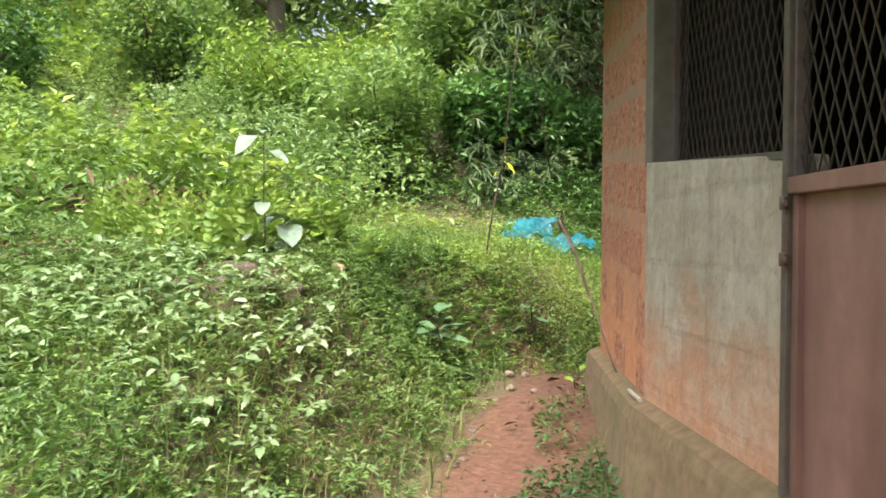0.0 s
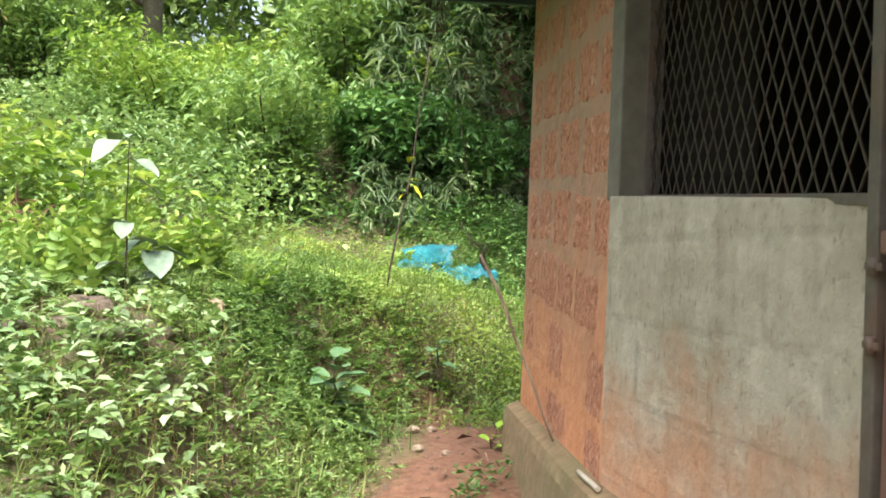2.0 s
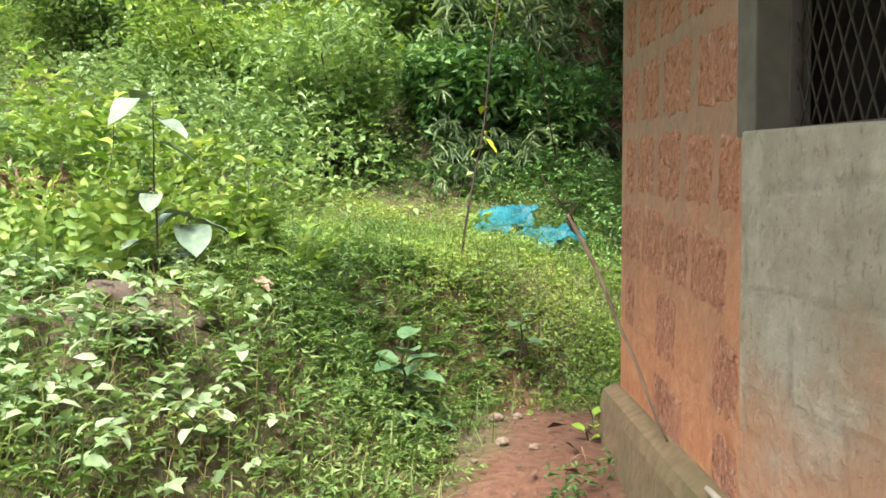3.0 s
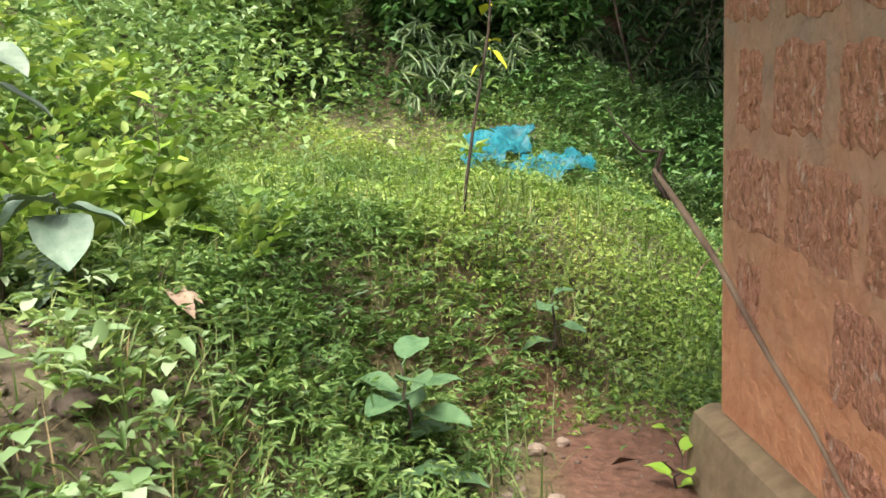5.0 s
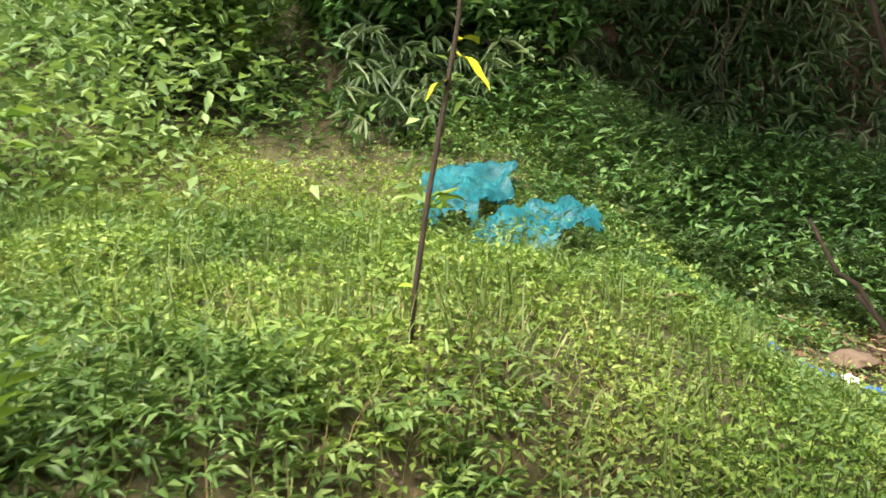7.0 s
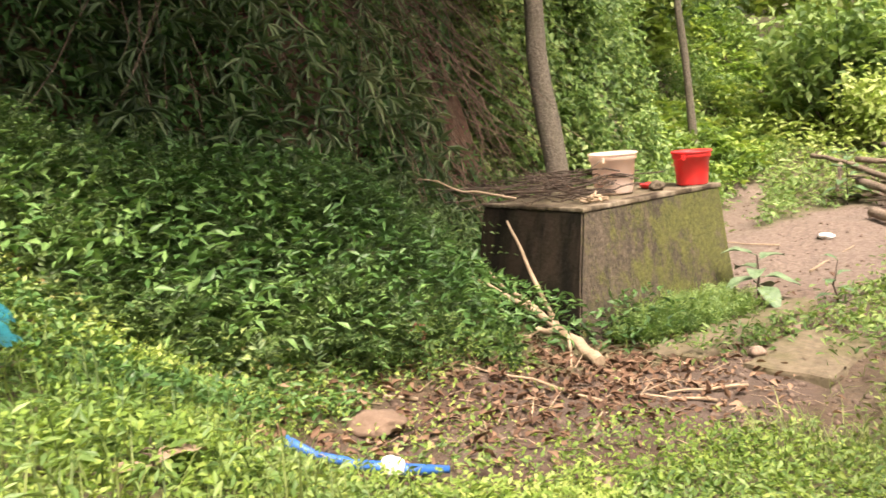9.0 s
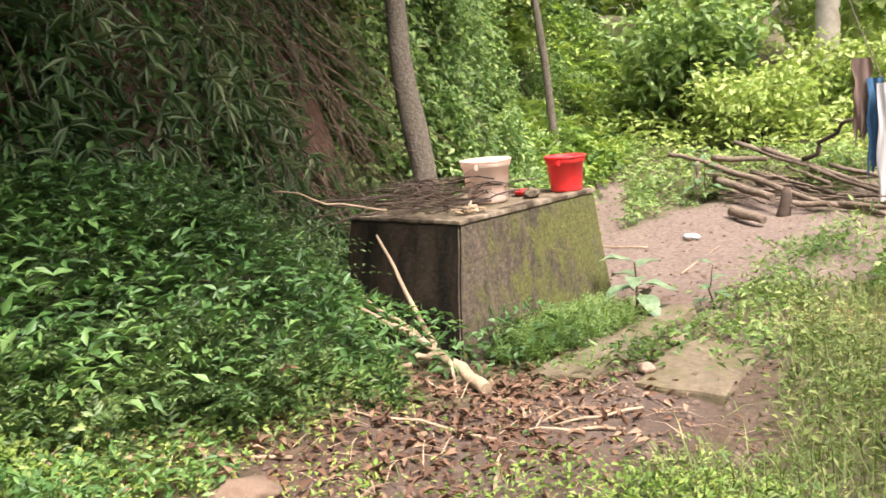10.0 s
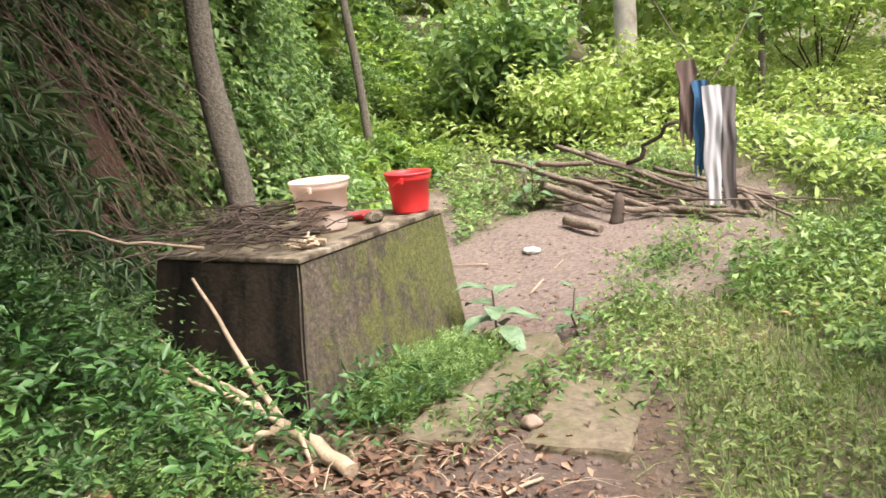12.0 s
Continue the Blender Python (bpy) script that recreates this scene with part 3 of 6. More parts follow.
# laterite blocks of the pier, standing a little proud of the mortar
def block_mesh(seed):
    bm = bmesh.new()
    nx_, nz_ = 20, 15
    g = {}
    for i in range(nx_ + 1):
        for k in range(nz_ + 1):
            u, v = i / nx_ - 0.5, k / nz_ - 0.5
            rim = 1 - max(abs(u), abs(v)) * 2
            d = min(0.6, rim * 4.0 - 0.15) + 0.6 * noise.noise((u * 7 + seed * 5.1, v * 5, seed)) * (0.5 + rim) + 0.45 * noise.noise((u * 24, v * 18 + seed * 3.3, seed))
            d = d if rim > 0 else min(d, -0.6)
            jx = 0.05 * noise.noise((u * 6, v * 6, seed + 30))
            g[i, k] = bm.verts.new((u + jx, d, v + 2 * jx))
    for i in range(nx_):
        for k in range(nz_):
            bm.faces.new((g[i, k], g[i, k + 1], g[i + 1, k + 1], g[i + 1, k]))
    me = bpy.data.meshes.new("laterite_block")
    bm.to_mesh(me)
    bm.free()
    me.materials.append(LATERITE)
    return me


block_shapes = [block_mesh(s) for s in range(9)]
rnd = random.Random(4)
for row in range(8):
    z = 1.02 + 0.242 * row
    x = -0.02 - 0.09 * (row % 2)
    first = True
    while x > -1.40:
        w = 0.15 if first and row % 2 else rnd.uniform(0.24, 0.37)
        w = min(w, x + 1.42)
        first = False
        hide = rnd.random() < (0.8 if row == 0 else 0.4 if row == 1 else 0.0)
        if w > 0.08 and not hide:
            ob = new("laterite_block", block_shapes[rnd.randrange(9)])
            ob.parent = pier
            hh = rnd.uniform(0.185, 0.215)
            ob.matrix_basis = pose(x - w / 2, -0.0055, z + hh / 2 + 0.08 * (x - w / 2), 0, -4.5 + rnd.uniform(-1.5, 1.5), 0) @ Matrix.Diagonal((w * 1.04, 0.010 if row > 2 else 0.007, hh, 1))
        x -= w + (rnd.uniform(0.05, 0.07) if row > 2 else rnd.uniform(0.005, 0.03))

# ---- the yard ----
def moss_concrete(name, lo, hi, moss, amount):
    m, n, l, b = mat(name, 0.92)
    b.inputs["Specular IOR Level"].default_value = 0.12
    co = coords(n, l)
    f = noise_tex(n, l, co, 30, 6)
    c = noise_tex(n, l, co, 2.6, 9, 0.82)
    s = noise_tex(n, l, co, 7, 4, stretch=(1, 1, 0.15))
    col = ramp(n, l, f, [(0.3, lo), (0.7, hi)])
    col = mix(n, l, ramp(n, l, s, [(0.40, (0, 0, 0)), (0.58, (0.95,) * 3)]), col, (0.035, 0.026, 0.018))
    col = mix(n, l, ramp(n, l, c, [(0.49, (0, 0, 0)), (0.61, (amount,) * 3)]), col, moss)
    l.new(col, b.inputs["Base Color"])
    bump(n, l, b, f, 0.5, 0.015)
    return m


def tank_front():
    """Rain-streaked concrete, moss thickening in ragged patches towards one end."""
    m, n, l, b = mat("mossy_concrete", 0.93)
    co = coords(n, l)
    f = noise_tex(n, l, co, 38, 7, 0.7)
    s = noise_tex(n, l, co, 13, 5, 0.7, stretch=(1, 1, 0.10))
    s2 = noise_tex(n, l, co, 5, 4, 0.6, stretch=(1, 1, 0.22))
    c = noise_tex(n, l, co, 5.5, 8, 0.78, stretch=(1, 1, 0.6))
    col = ramp(n, l, f, [(0.28, (0.026, 0.019, 0.013)), (0.5, (0.078, 0.060, 0.040)), (0.74, (0.165, 0.135, 0.095))])
    col = mix(n, l, ramp(n, l, s, [(0.44, (0, 0, 0)), (0.60, (0.8,) * 3)]), col, (0.028, 0.021, 0.014))
    col = mix(n, l, ramp(n, l, s2, [(0.55, (0, 0, 0)), (0.70, (0.55,) * 3)]), col, (0.20, 0.165, 0.115))
    sep = n.new("ShaderNodeSeparateXYZ")
    l.new(co, sep.inputs[0])
    k = n.new("ShaderNodeMath")
    k.operation = 'MULTIPLY_ADD'
    l.new(sep.outputs[0], k.inputs[0])
    k.inputs[1].default_value = 0.12
    l.new(c, k.inputs[2])
    moss = ramp(n, l, f, [(0.3, (0.034, 0.040, 0.008)), (0.7, (0.135, 0.14, 0.030))])
    col = mix(n, l, ramp(n, l, k.outputs[0], [(0.53, (0, 0, 0)), (0.62, (0.92,) * 3)]), col, moss)
    l.new(col, b.inputs["Base Color"])
    bump(n, l, b, mix(n, l, 0.5, f, c), 0.9, 0.03)
    return m


TANKSIDE = tank_front()
# near-black concrete: the shade on the tank's end is put into its colour
TANKDARK = moss_concrete("shaded_end_concrete", (0.006, 0.0055, 0.004), (0.014, 0.012, 0.009), (0.008, 0.010, 0.004), 0.5)
TANKTOP = moss_concrete("tank_coping", (0.17, 0.14, 0.10), (0.33, 0.275, 0.205), (0.12, 0.095, 0.06), 0.9)
SLAB = stained("slab_concrete", (0.095, 0.075, 0.048), (0.185, 0.148, 0.096), (0.085, 0.080, 0.030), 0.92, 26, 4.5, 0.85, 0.6, 0.015)


def plastic(name, col, dirt, through_light=0.0):
    m, n, l, b = mat(name, 0.42)
    c = noise_tex(n, l, coords(n, l), 9, 5, 0.7)
    l.new(mix(n, l, ramp(n, l, c, [(0.48, (0, 0, 0)), (0.75, (0.6,) * 3)]), col, dirt), b.inputs["Base Color"])
    if through_light:
        tr = n.new("ShaderNodeBsdfTranslucent")
        tr.inputs[0].default_value = (*col, 1)
        sm = n.new("ShaderNodeMixShader")
        sm.inputs[0].default_value = through_light
        l.new(b.outputs[0], sm.inputs[1])
        l.new(tr.outputs[0], sm.inputs[2])
        l.new(sm.outputs[0], n["Material Output"].inputs[0])
    return m


BUCKET_PALE = plastic("pale_plastic", (0.90, 0.76, 0.66), (0.78, 0.62, 0.52), 0.45)
BUCKET_RED = plastic("red_plastic", (0.75, 0.035, 0.035), (0.55, 0.05, 0.04))
BLUE = plastic("blue_plastic", (0.02, 0.12, 0.42), (0.03, 0.09, 0.25))
WHITE = plastic("white_scrap", (0.8, 0.79, 0.76), (0.6, 0.55, 0.48))
WIRE = stained("wire", (0.35, 0.33, 0.30), (0.45, 0.43, 0.40), (0.2, 0.15, 0.1), 0.5)


def cloth_mat(name, col, dark):
    m, n, l, b = mat(name, 0.9)
    co = coords(n, l)
    f = noise_tex(n, l, co, 260, 2)
    c = noise_tex(n, l, co, 7, 4, stretch=(1, 1, 0.25))
    l.new(mix(n, l, ramp(n, l, c, [(0.35, (0, 0, 0)), (0.7, (0.8,) * 3)]), col, dark), b.inputs["Base Color"])
    bump(n, l, b, f, 0.2, 0.002)
    return m


# water tank: wider at the foot, with a paler coping
TZ = 1.31
TANK = Matrix.Translation((3.80, 10.29, 0)) @ Matrix.Rotation(math.atan2(0.03, 1.29), 4, 'Z')
TL, TW = 1.36, 0.96
tank = thing("water_tank", "low mossy concrete water tank, one end coloured dark for shade", "tank", TANK)


def frustum(x0, x1, y0, y1, z0, z1, fx0, fx1, fy0, fy1):
    bm = bmesh.new()
    lo = [bm.verts.new(p) for p in ((x0 - fx0, y0 - fy0, z0), (x1 + fx1, y0 - fy0, z0), (x1 + fx1, y1 + fy1, z0), (x0 - fx0, y1 + fy1, z0))]
    hi = [bm.verts.new(p) for p in ((x0, y0, z1), (x1, y0, z1), (x1, y1, z1), (x0, y1, z1))]
    bm.faces.new(lo[::-1])
    bm.faces.new(hi)
    for k in range(4):
        bm.faces.new((lo[k], lo[(k + 1) % 4], hi[(k + 1) % 4], hi[k]))
    bmesh.ops.bevel(bm, geom=bm.edges[:], offset=0.012, segments=2, affect='EDGES')
    bmesh.ops.subdivide_edges(bm, edges=[e for e in bm.edges if e.calc_length() > 0.2], cuts=6, use_grid_fill=True)
    for v in bm.verts:
        p = v.co * 4.0
        v.co += Vector((noise.noise(p), noise.noise(p + Vector((7, 0, 0))), 0.5 * noise.noise(p + Vector((0, 7, 0))))) * 0.008
    return bm


tb = frustum(0, TL, 0, TW, 0.25, TZ - 0.02, 0.24, 0.05, 0.12, 0.0)
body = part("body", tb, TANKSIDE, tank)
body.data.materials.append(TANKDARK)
# faces of the left end take the colour darkened for shade
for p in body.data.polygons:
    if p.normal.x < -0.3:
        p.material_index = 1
part("coping", box(-0.008, TL + 0.008, -0.010, 0.10, TZ - 0.028, TZ, 0.008, wobble=0.004, cuts=3), TANKTOP, tank, "pale worn cement coping")
part("coping", box(-0.008, 0.09, 0.101, TW + 0.005, TZ - 0.028, TZ - 0.002, 0.008, wobble=0.004, cuts=3), TANKTOP, tank)
part("cover", box(0.091, TL + 0.006, 0.101, TW + 0.005, TZ - 0.03, TZ - 0.008, 0.004), SLAB, tank, "dirty concrete cover")


def tank_at(x, y, dz=0.0):
    return TANK @ Matrix.Translation((x, y, TZ + dz))


def lathe(profile, seg=32, bm=None, cap=True):
    bm = bm or bmesh.new()
    rings = []
    for r, z in profile:
        rings.append([bm.verts.new((r * math.cos(k * math.tau / seg), r * math.sin(k * math.tau / seg), z)) for k in range(seg)])
    for a, b in zip(rings, rings[1:]):
        for k in range(seg):
            f = bm.faces.new((a[k], a[(k + 1) % seg], b[(k + 1) % seg], b[k]))
            f.smooth = True
    if cap:
        bm.faces.new(rings[0][::-1])
        bm.faces.new(rings[-1])
    return bm


def bucket(m, rt, rb, h, material, label, turn, bail=None):
    b = thing("bucket", label, "bucket", m)
    part("shell", lathe([(rb, 0.0), (rb + 0.002, 0.012), (rt - 0.012, h - 0.05), (rt, h - 0.045), (rt, h - 0.004), (rt - 0.005, h), (rt - 0.010, h - 0.01), (rt - 0.018, h - 0.05), (rb - 0.006, 0.02), (0.01, 0.018)]), material, b)
    part("rim", lathe([(rt, h - 0.012), (rt + 0.008, h - 0.010), (rt + 0.009, h - 0.002), (rt + 0.004, h + 0.003), (rt - 0.004, h + 0.001)], cap=False), material, b)
    pts = [Matrix.Rotation(turn, 3, 'Z') @ Vector((math.cos(a) * (rt + 0.012), 0.0, h - 0.03 - 0.55 * rt * math.sin(a))) for a in [math.pi * i / 14 for i in range(15)]]
    pts = [p + (Matrix.Rotation(turn, 3, 'Z') @ Vector((0, rt * 1.0 * math.sin(math.pi * i / 14), 0))) for i, p in enumerate(pts)]
    part("handle", tube(pts, 0.003, 6), bail or WIRE, b, "thin handle")
    for s in (1, -1):
        lug = box(-0.012, 0.012, -0.008, 0.008, h - 0.055, h - 0.02, 0.003)
        bmesh.ops.transform(lug, matrix=Matrix.Rotation(turn, 4, 'Z') @ Matrix.Translation((s * (rt + 0.008), 0, 0)), verts=lug.verts)
        part("lug", lug, material, b)
    return b


bucket(tank_at(0.70, 0.38), 0.163, 0.128, 0.275, BUCKET_PALE, "pale grimy plastic bucket with a wire handle on the tank", 0.35)
bucket(tank_at(1.255, 0.15), 0.135, 0.105, 0.235, BUCKET_RED, "bright red plastic bucket on the tank's edge", 0.3, BUCKET_RED)
dish = thing("dish", "shallow orange-red plastic dish on the tank", "dish", tank_at(1.02, 0.33))
part("shell", lathe([(0.06, 0), (0.085, 0.025), (0.09, 0.03), (0.082, 0.028), (0.055, 0.006), (0.01, 0.005)]), BUCKET_RED, dish)


def stone(name, p, size, material, label, seed, category="stone", flat=0.6, sub=2):
    bm = bmesh.new()
    bmesh.ops.create_icosphere(bm, subdivisions=sub, radius=1)
    for v in bm.verts:
        q = v.co.normalized()
        v.co = q * (1 + 0.35 * noise.noise(q * 1.7 + Vector((seed * 3.7, 0, 0))) + 0.12 * noise.noise(q * 5 + Vector((0, seed, 0))))
        v.co.z *= flat
    me = part(name, bm, material)
    for pl in me.data.polygons:
        pl.use_smooth = sub > 2
    lo = min(v.co.z for v in me.data.vertices)
    me.matrix_basis = Matrix.Translation((p[0], p[1], p[2] - lo * size * 0.72)) @ Matrix.Rotation(seed * 2.1, 4, 'Z') @ Matrix.Diagonal((size, size * 0.8, size, 1))
    return tagged(me, label, category)


def gp(x, y, dz=0.0):
    return (x, y, float(height(x, y)) + dz)


tp = tank_at(0.93, 0.20)
stone("stone", tp.translation, 0.065, TANKTOP, "pale rounded stone on the tank", 3)

# twigs and rope scraps heaped on the tank
def twig_bm(bm, p, q, r, seed, n=6, sway=0.05):
    tube(bent(p, q, n, sway, seed), [r * (1 - 0.5 * i / n) for i in range(n + 1)], 5, bm)


bm = bmesh.new()
rr = random.Random(11)
for i in range(95):
    x, y = rr.uniform(-0.04, 0.66), rr.uniform(0.22, 1.02)
    a = rr.gauss(2.8, 0.75)
    ln = rr.uniform(0.2, 0.8)
    z = rr.uniform(0.012, 0.16)
    c = Vector((x, y, z))
    d = Vector((math.cos(a), math.sin(a), rr.uniform(-0.06, 0.10)))
    twig_bm(bm, c - d * ln / 2, c + d * ln / 2, rr.uniform(0.003, 0.008), i, 6, 0.07)
heap = part("twig_heap", bm, DARKTWIG)
heap.matrix_basis = tank_at(0, 0)
tagged(heap, "heap of dark dry twigs on the tank", "twigs", kind="stuff")
for i, (p, q, r) in enumerate((((-0.05, 0.55, 0.05), (-0.48, 1.10, 0.22), 0.010), ((0.25, 0.62, 0.06), (-0.40, 0.70, 0.015), 0.008), ((0.30, 0.85, 0.09), (-0.30, 1.15, 0.12), 0.007), ((0.35, 0.50, 0.08), (-0.42, 0.86, 0.06), 0.007), ((0.20, 0.72, 0.12), (-0.50, 0.98, 0.10), 0.006), ((0.48, 0.60, 0.10), (-0.22, 0.62, 0.05), 0.008))):
    bm = bmesh.new()
    twig_bm(bm, p, q, r, 60 + i, 8, 0.06)
    t_ = part("stick", bm, DARKTWIG if i else DRYWOOD)
    t_.matrix_basis = tank_at(0, 0)
    tagged(t_, "dry stick lying across the tank's edge", "stick", "sticks on the tank")
bm = bmesh.new()
for i in range(9):
    a = rr.uniform(0, 6.28)
    c = Vector((0.20 + rr.uniform(-0.06, 0.1), 0.10 + rr.uniform(-0.04, 0.06), 0.012 + 0.004 * i))
    d = Vector((math.cos(a), math.sin(a), 0)) * rr.uniform(0.05, 0.10)
    twig_bm(bm, c - d, c + d, 0.010, 80 + i, 6, 0.05)
scrap = part("rope_scrap", bm, DRYWOOD)
scrap.matrix_basis = tank_at(0, 0)
tagged(scrap, "tangled scrap of pale coir rope on the tank", "rope")

# concrete slabs sunk in the ground
def sunk_slab(cx, cy, ln, wd, turn, tilt, seed, sink=0.0):
    bm = box(-ln / 2, ln / 2, -wd / 2, wd / 2, -0.14, 0.03, 0.02)
    bmesh.ops.subdivide_edges(bm, edges=[e for e in bm.edges if e.calc_length() > 0.12], cuts=7, use_grid_fill=True)
    for v in bm.verts:
        p = v.co * 5 + Vector((seed, 0, 0))
        v.co += Vector((noise.noise(p), noise.noise(p + Vector((3, 3, 0))), 0.30 * noise.noise(p * 1.5))) * 0.042
    ob = part("slab", bm, SLAB)
    ob.matrix_basis = Matrix.Translation(gp(cx, cy, 0.022 - sink)) @ pose(0, 0, 0, tilt, 0, turn)
    return tagged(ob, "worn mossy concrete slab sunk in the ground", "slab", "slabs beside the tank")


sunk_slab(4.50, 9.72, 1.55, 0.36, 9, -3, 1)
sunk_slab(4.30, 9.08, 0.80, 0.46, 12, 2, 5, 0.014)

# tree beside the tank
def tree_trunk(pts, radii, sides=12):
    bm = tube(pts, radii, sides)
    for v in bm.verts:
        p = v.co * 6
        v.co += Vector((noise.noise(p), noise.noise(p + Vector((5, 0, 0))), 0)) * 0.012
    return bm


def crown_leaves(centres, radius, n, l0, l1, ratio, hang=0.0):
    c = np.asarray(centres)[rng.integers(0, len(centres), n)]
    o = rng.normal(0, 1, (n, 3))
    o = o / np.linalg.norm(o, axis=1, keepdims=True) * (radius * rng.uniform(0.25, 1.0, n) ** 0.6)[:, None]
    o[:, 2] *= 0.7
    way, up = spread(n, 1.1)
    way[:, 2] -= hang
    L = rng.uniform(l0, l1, n)
    return leaf_mesh("crown", c + o, way, up, L, L * ratio)


def tree(base, top, r0, r1, label, material, leaves, limbs=6, crown_r=0.9, n=2500, l=(0.08, 0.16), ratio=0.4, first=0.45, reach=1.6, seed=1, hang=0.0, sway=0.15):
    t = thing("tree", label, "tree", Matrix.Translation(base))
    top = Vector(top) - Vector(base)
    pts = bent((0, 0, -0.15), top, 14, sway, seed)
    part("trunk", tree_trunk(pts, [r0 * 1.25 if i == 0 else r0 + (r1 - r0) * i / 14 for i in range(15)]), material, t)
    rd = random.Random(seed)
    cs = []
    for i in range(limbs):
        f = first + (1 - first) * i / max(1, limbs - 1)
        p = pts[min(14, int(f * 14))]
        a = rd.uniform(0, 6.28)
        q = p + Vector((math.cos(a), math.sin(a), rd.uniform(0.2, 0.9))) * reach * rd.uniform(0.6, 1.1)
        lp = bent(p, q, 6, 0.15, seed + i)
        part("limb", tube(lp, [max(0.012, r1 * (0.8 - 0.1 * k)) for k in range(7)], 6), material, t)
        cs += [tuple(q), tuple(lp[4])]
    cs.append(tuple(top))
    if n:
        crown = link_mesh("crown", crown_leaves(cs, crown_r, n, l[0], l[1], ratio, hang), leaves, t)
    return t


tree((4.84, 11.57, 1.15), (4.93, 12.22, 4.9), 0.098, 0.06, "slender grey-barked tree leaning beside the water tank", BARK, LEAF_DEEP, 6, 0.8, 2600, (0.10, 0.18), 0.4, 0.72, 1.5, 3, sway=0.10)

# fallen forked branch leaning on the bank
br = thing("fallen_branch", "broken forked branch lying on the leaf litter", "branch")
E0 = Vector(gp(3.27, 9.68, 0.045))
E1 = Vector(gp(3.42, 10.15, 0.11))
part("butt", tube(bent(E0, E1, 6, 0.03, 2), [0.034, 0.035, 0.034, 0.032, 0.030, 0.028, 0.026], 10), DRYWOOD, br, "pale barked butt")
part("fork", tube(bent(E1, (3.70, 10.91, 1.21), 10, 0.022, 4), [0.018 - 0.001 * i for i in range(11)], 8), DRYWOOD, br)
part("fork", tube(bent(E1, (3.10, 10.62, 1.0), 8, 0.04, 5), [0.020 - 0.0016 * i for i in range(9)], 8), DRYWOOD, br)
part("fork", tube(bent(E1, (3.28, 10.72, 1.05), 8, 0.05, 9), [0.016 - 0.0012 * i for i in range(9)], 6), DRYWOOD, br)
part("fork", tube(bent(E1, gp(3.02, 10.02, 0.03), 6, 0.06, 6), [0.022 - 0.002 * i for i in range(7)], 8), DRYWOOD, br)
part("twig", tube(bent(E1 + Vector((-0.02, -0.1, 0)), gp(3.10, 9.72, 0.0), 5, 0.03, 7), [0.013, 0.012, 0.010, 0.009, 0.008, 0.006], 6), DRYWOOD, br)

# log pile
rr = random.Random(21)


def log(p, q, r, seed, label="grey weathered log on a loose woodpile", group="logs of the woodpile", material=None, sway=0.1):
    ob = part("log", tree_trunk(bent(p, q, 9, sway, seed), [r * (1.05 - 0.035 * i) for i in range(10)], 9), material or LOGWOOD)
    return tagged(ob, label, "log", group)


# the long poles lie across one another, thicker ones in front
for k, (p, q, r) in enumerate((
        ((8.97, 11.56, 1.04), (8.33, 10.05, 0.73), 0.034), ((8.72, 11.33, 0.89), (8.29, 10.51, 0.78), 0.045),
        ((9.47, 11.48, 1.21), (8.67, 9.68, 0.80), 0.026), ((7.86, 10.72, 0.72), (7.69, 10.32, 0.67), 0.050),
        ((9.00, 11.51, 1.09), (9.04, 10.90, 1.07), 0.032), ((9.06, 12.07, 1.13), (8.81, 11.42, 1.05), 0.026),
        ((8.22, 10.38, 0.75), (8.44, 9.68, 0.69), 0.030), ((8.36, 9.96, 0.73), (8.37, 9.09, 0.69), 0.026),
        ((8.84, 9.42, 0.84), (8.25, 9.11, 0.67), 0.030), ((8.34, 9.65, 0.68), (8.02, 9.16, 0.62), 0.024),
        ((9.31, 11.07, 1.15), (8.75, 9.81, 0.84), 0.030), ((8.75, 11.55, 1.07), (8.37, 11.35, 0.84), 0.022),
        ((9.10, 10.30, 1.00), (8.60, 8.95, 0.74), 0.024), ((8.95, 9.75, 0.92), (8.55, 8.80, 0.72), 0.022))):
    log(p, q, r, k, sway=0.035)
log((9.08, 10.55, 1.06), (8.97, 10.0, 1.45), 0.024, 40, "dark bent bough sticking up from the woodpile", material=DARKTWIG, sway=0.2)
for i in range(34):
    a = math.radians(rr.gauss(68, 22))
    ln = rr.uniform(0.4, 1.7)
    f = rr.uniform(0, 1)
    c = Vector((8.35 + 0.85 * f + rr.gauss(0, 0.12), 9.55 + 1.5 * f + rr.gauss(0, 0.45), 0))
    d = Vector((math.cos(a), math.sin(a), 0)) * ln / 2
    lift = 0.02 + 0.006 * i * rr.uniform(0.3, 1.0)
    p, q = c - d, c + d
    log(gp(p.x, p.y, lift), gp(q.x, q.y, lift * rr.uniform(0.4, 1.3)), rr.uniform(0.007, 0.020), i + 50, sway=rr.uniform(0.02, 0.08))
log(gp(3.82, 8.02, 0.05), gp(3.05, 7.25, 0.04), 0.022, 41, "brown log lying in the grass", "logs in the grass", LOGWOOD, 0.04)
st = part("stump", tree_trunk(bent(gp(8.15, 10.36, -0.05), gp(8.22, 10.34, 0.26), 4, 0.01, 3), [0.075, 0.06, 0.055, 0.05, 0.03], 9), DARKTWIG)
tagged(st, "short dark burnt tree stump", "stump")

# washing line
A_, B_, C_ = Vector((14.22, 12.30, 3.84)), Vector((8.53, 9.60, 1.79)), Vector((12.63, 9.99, 2.77))
rope = part("clothes_line", tube(bent(A_, B_, 10, 0.02, 1, 0.10) + bent(B_, C_, 8, 0.02, 2, 0.10)[1:], 0.007, 6), DARKTWIG)
tagged(rope, "sagging dark clothes line", "rope")


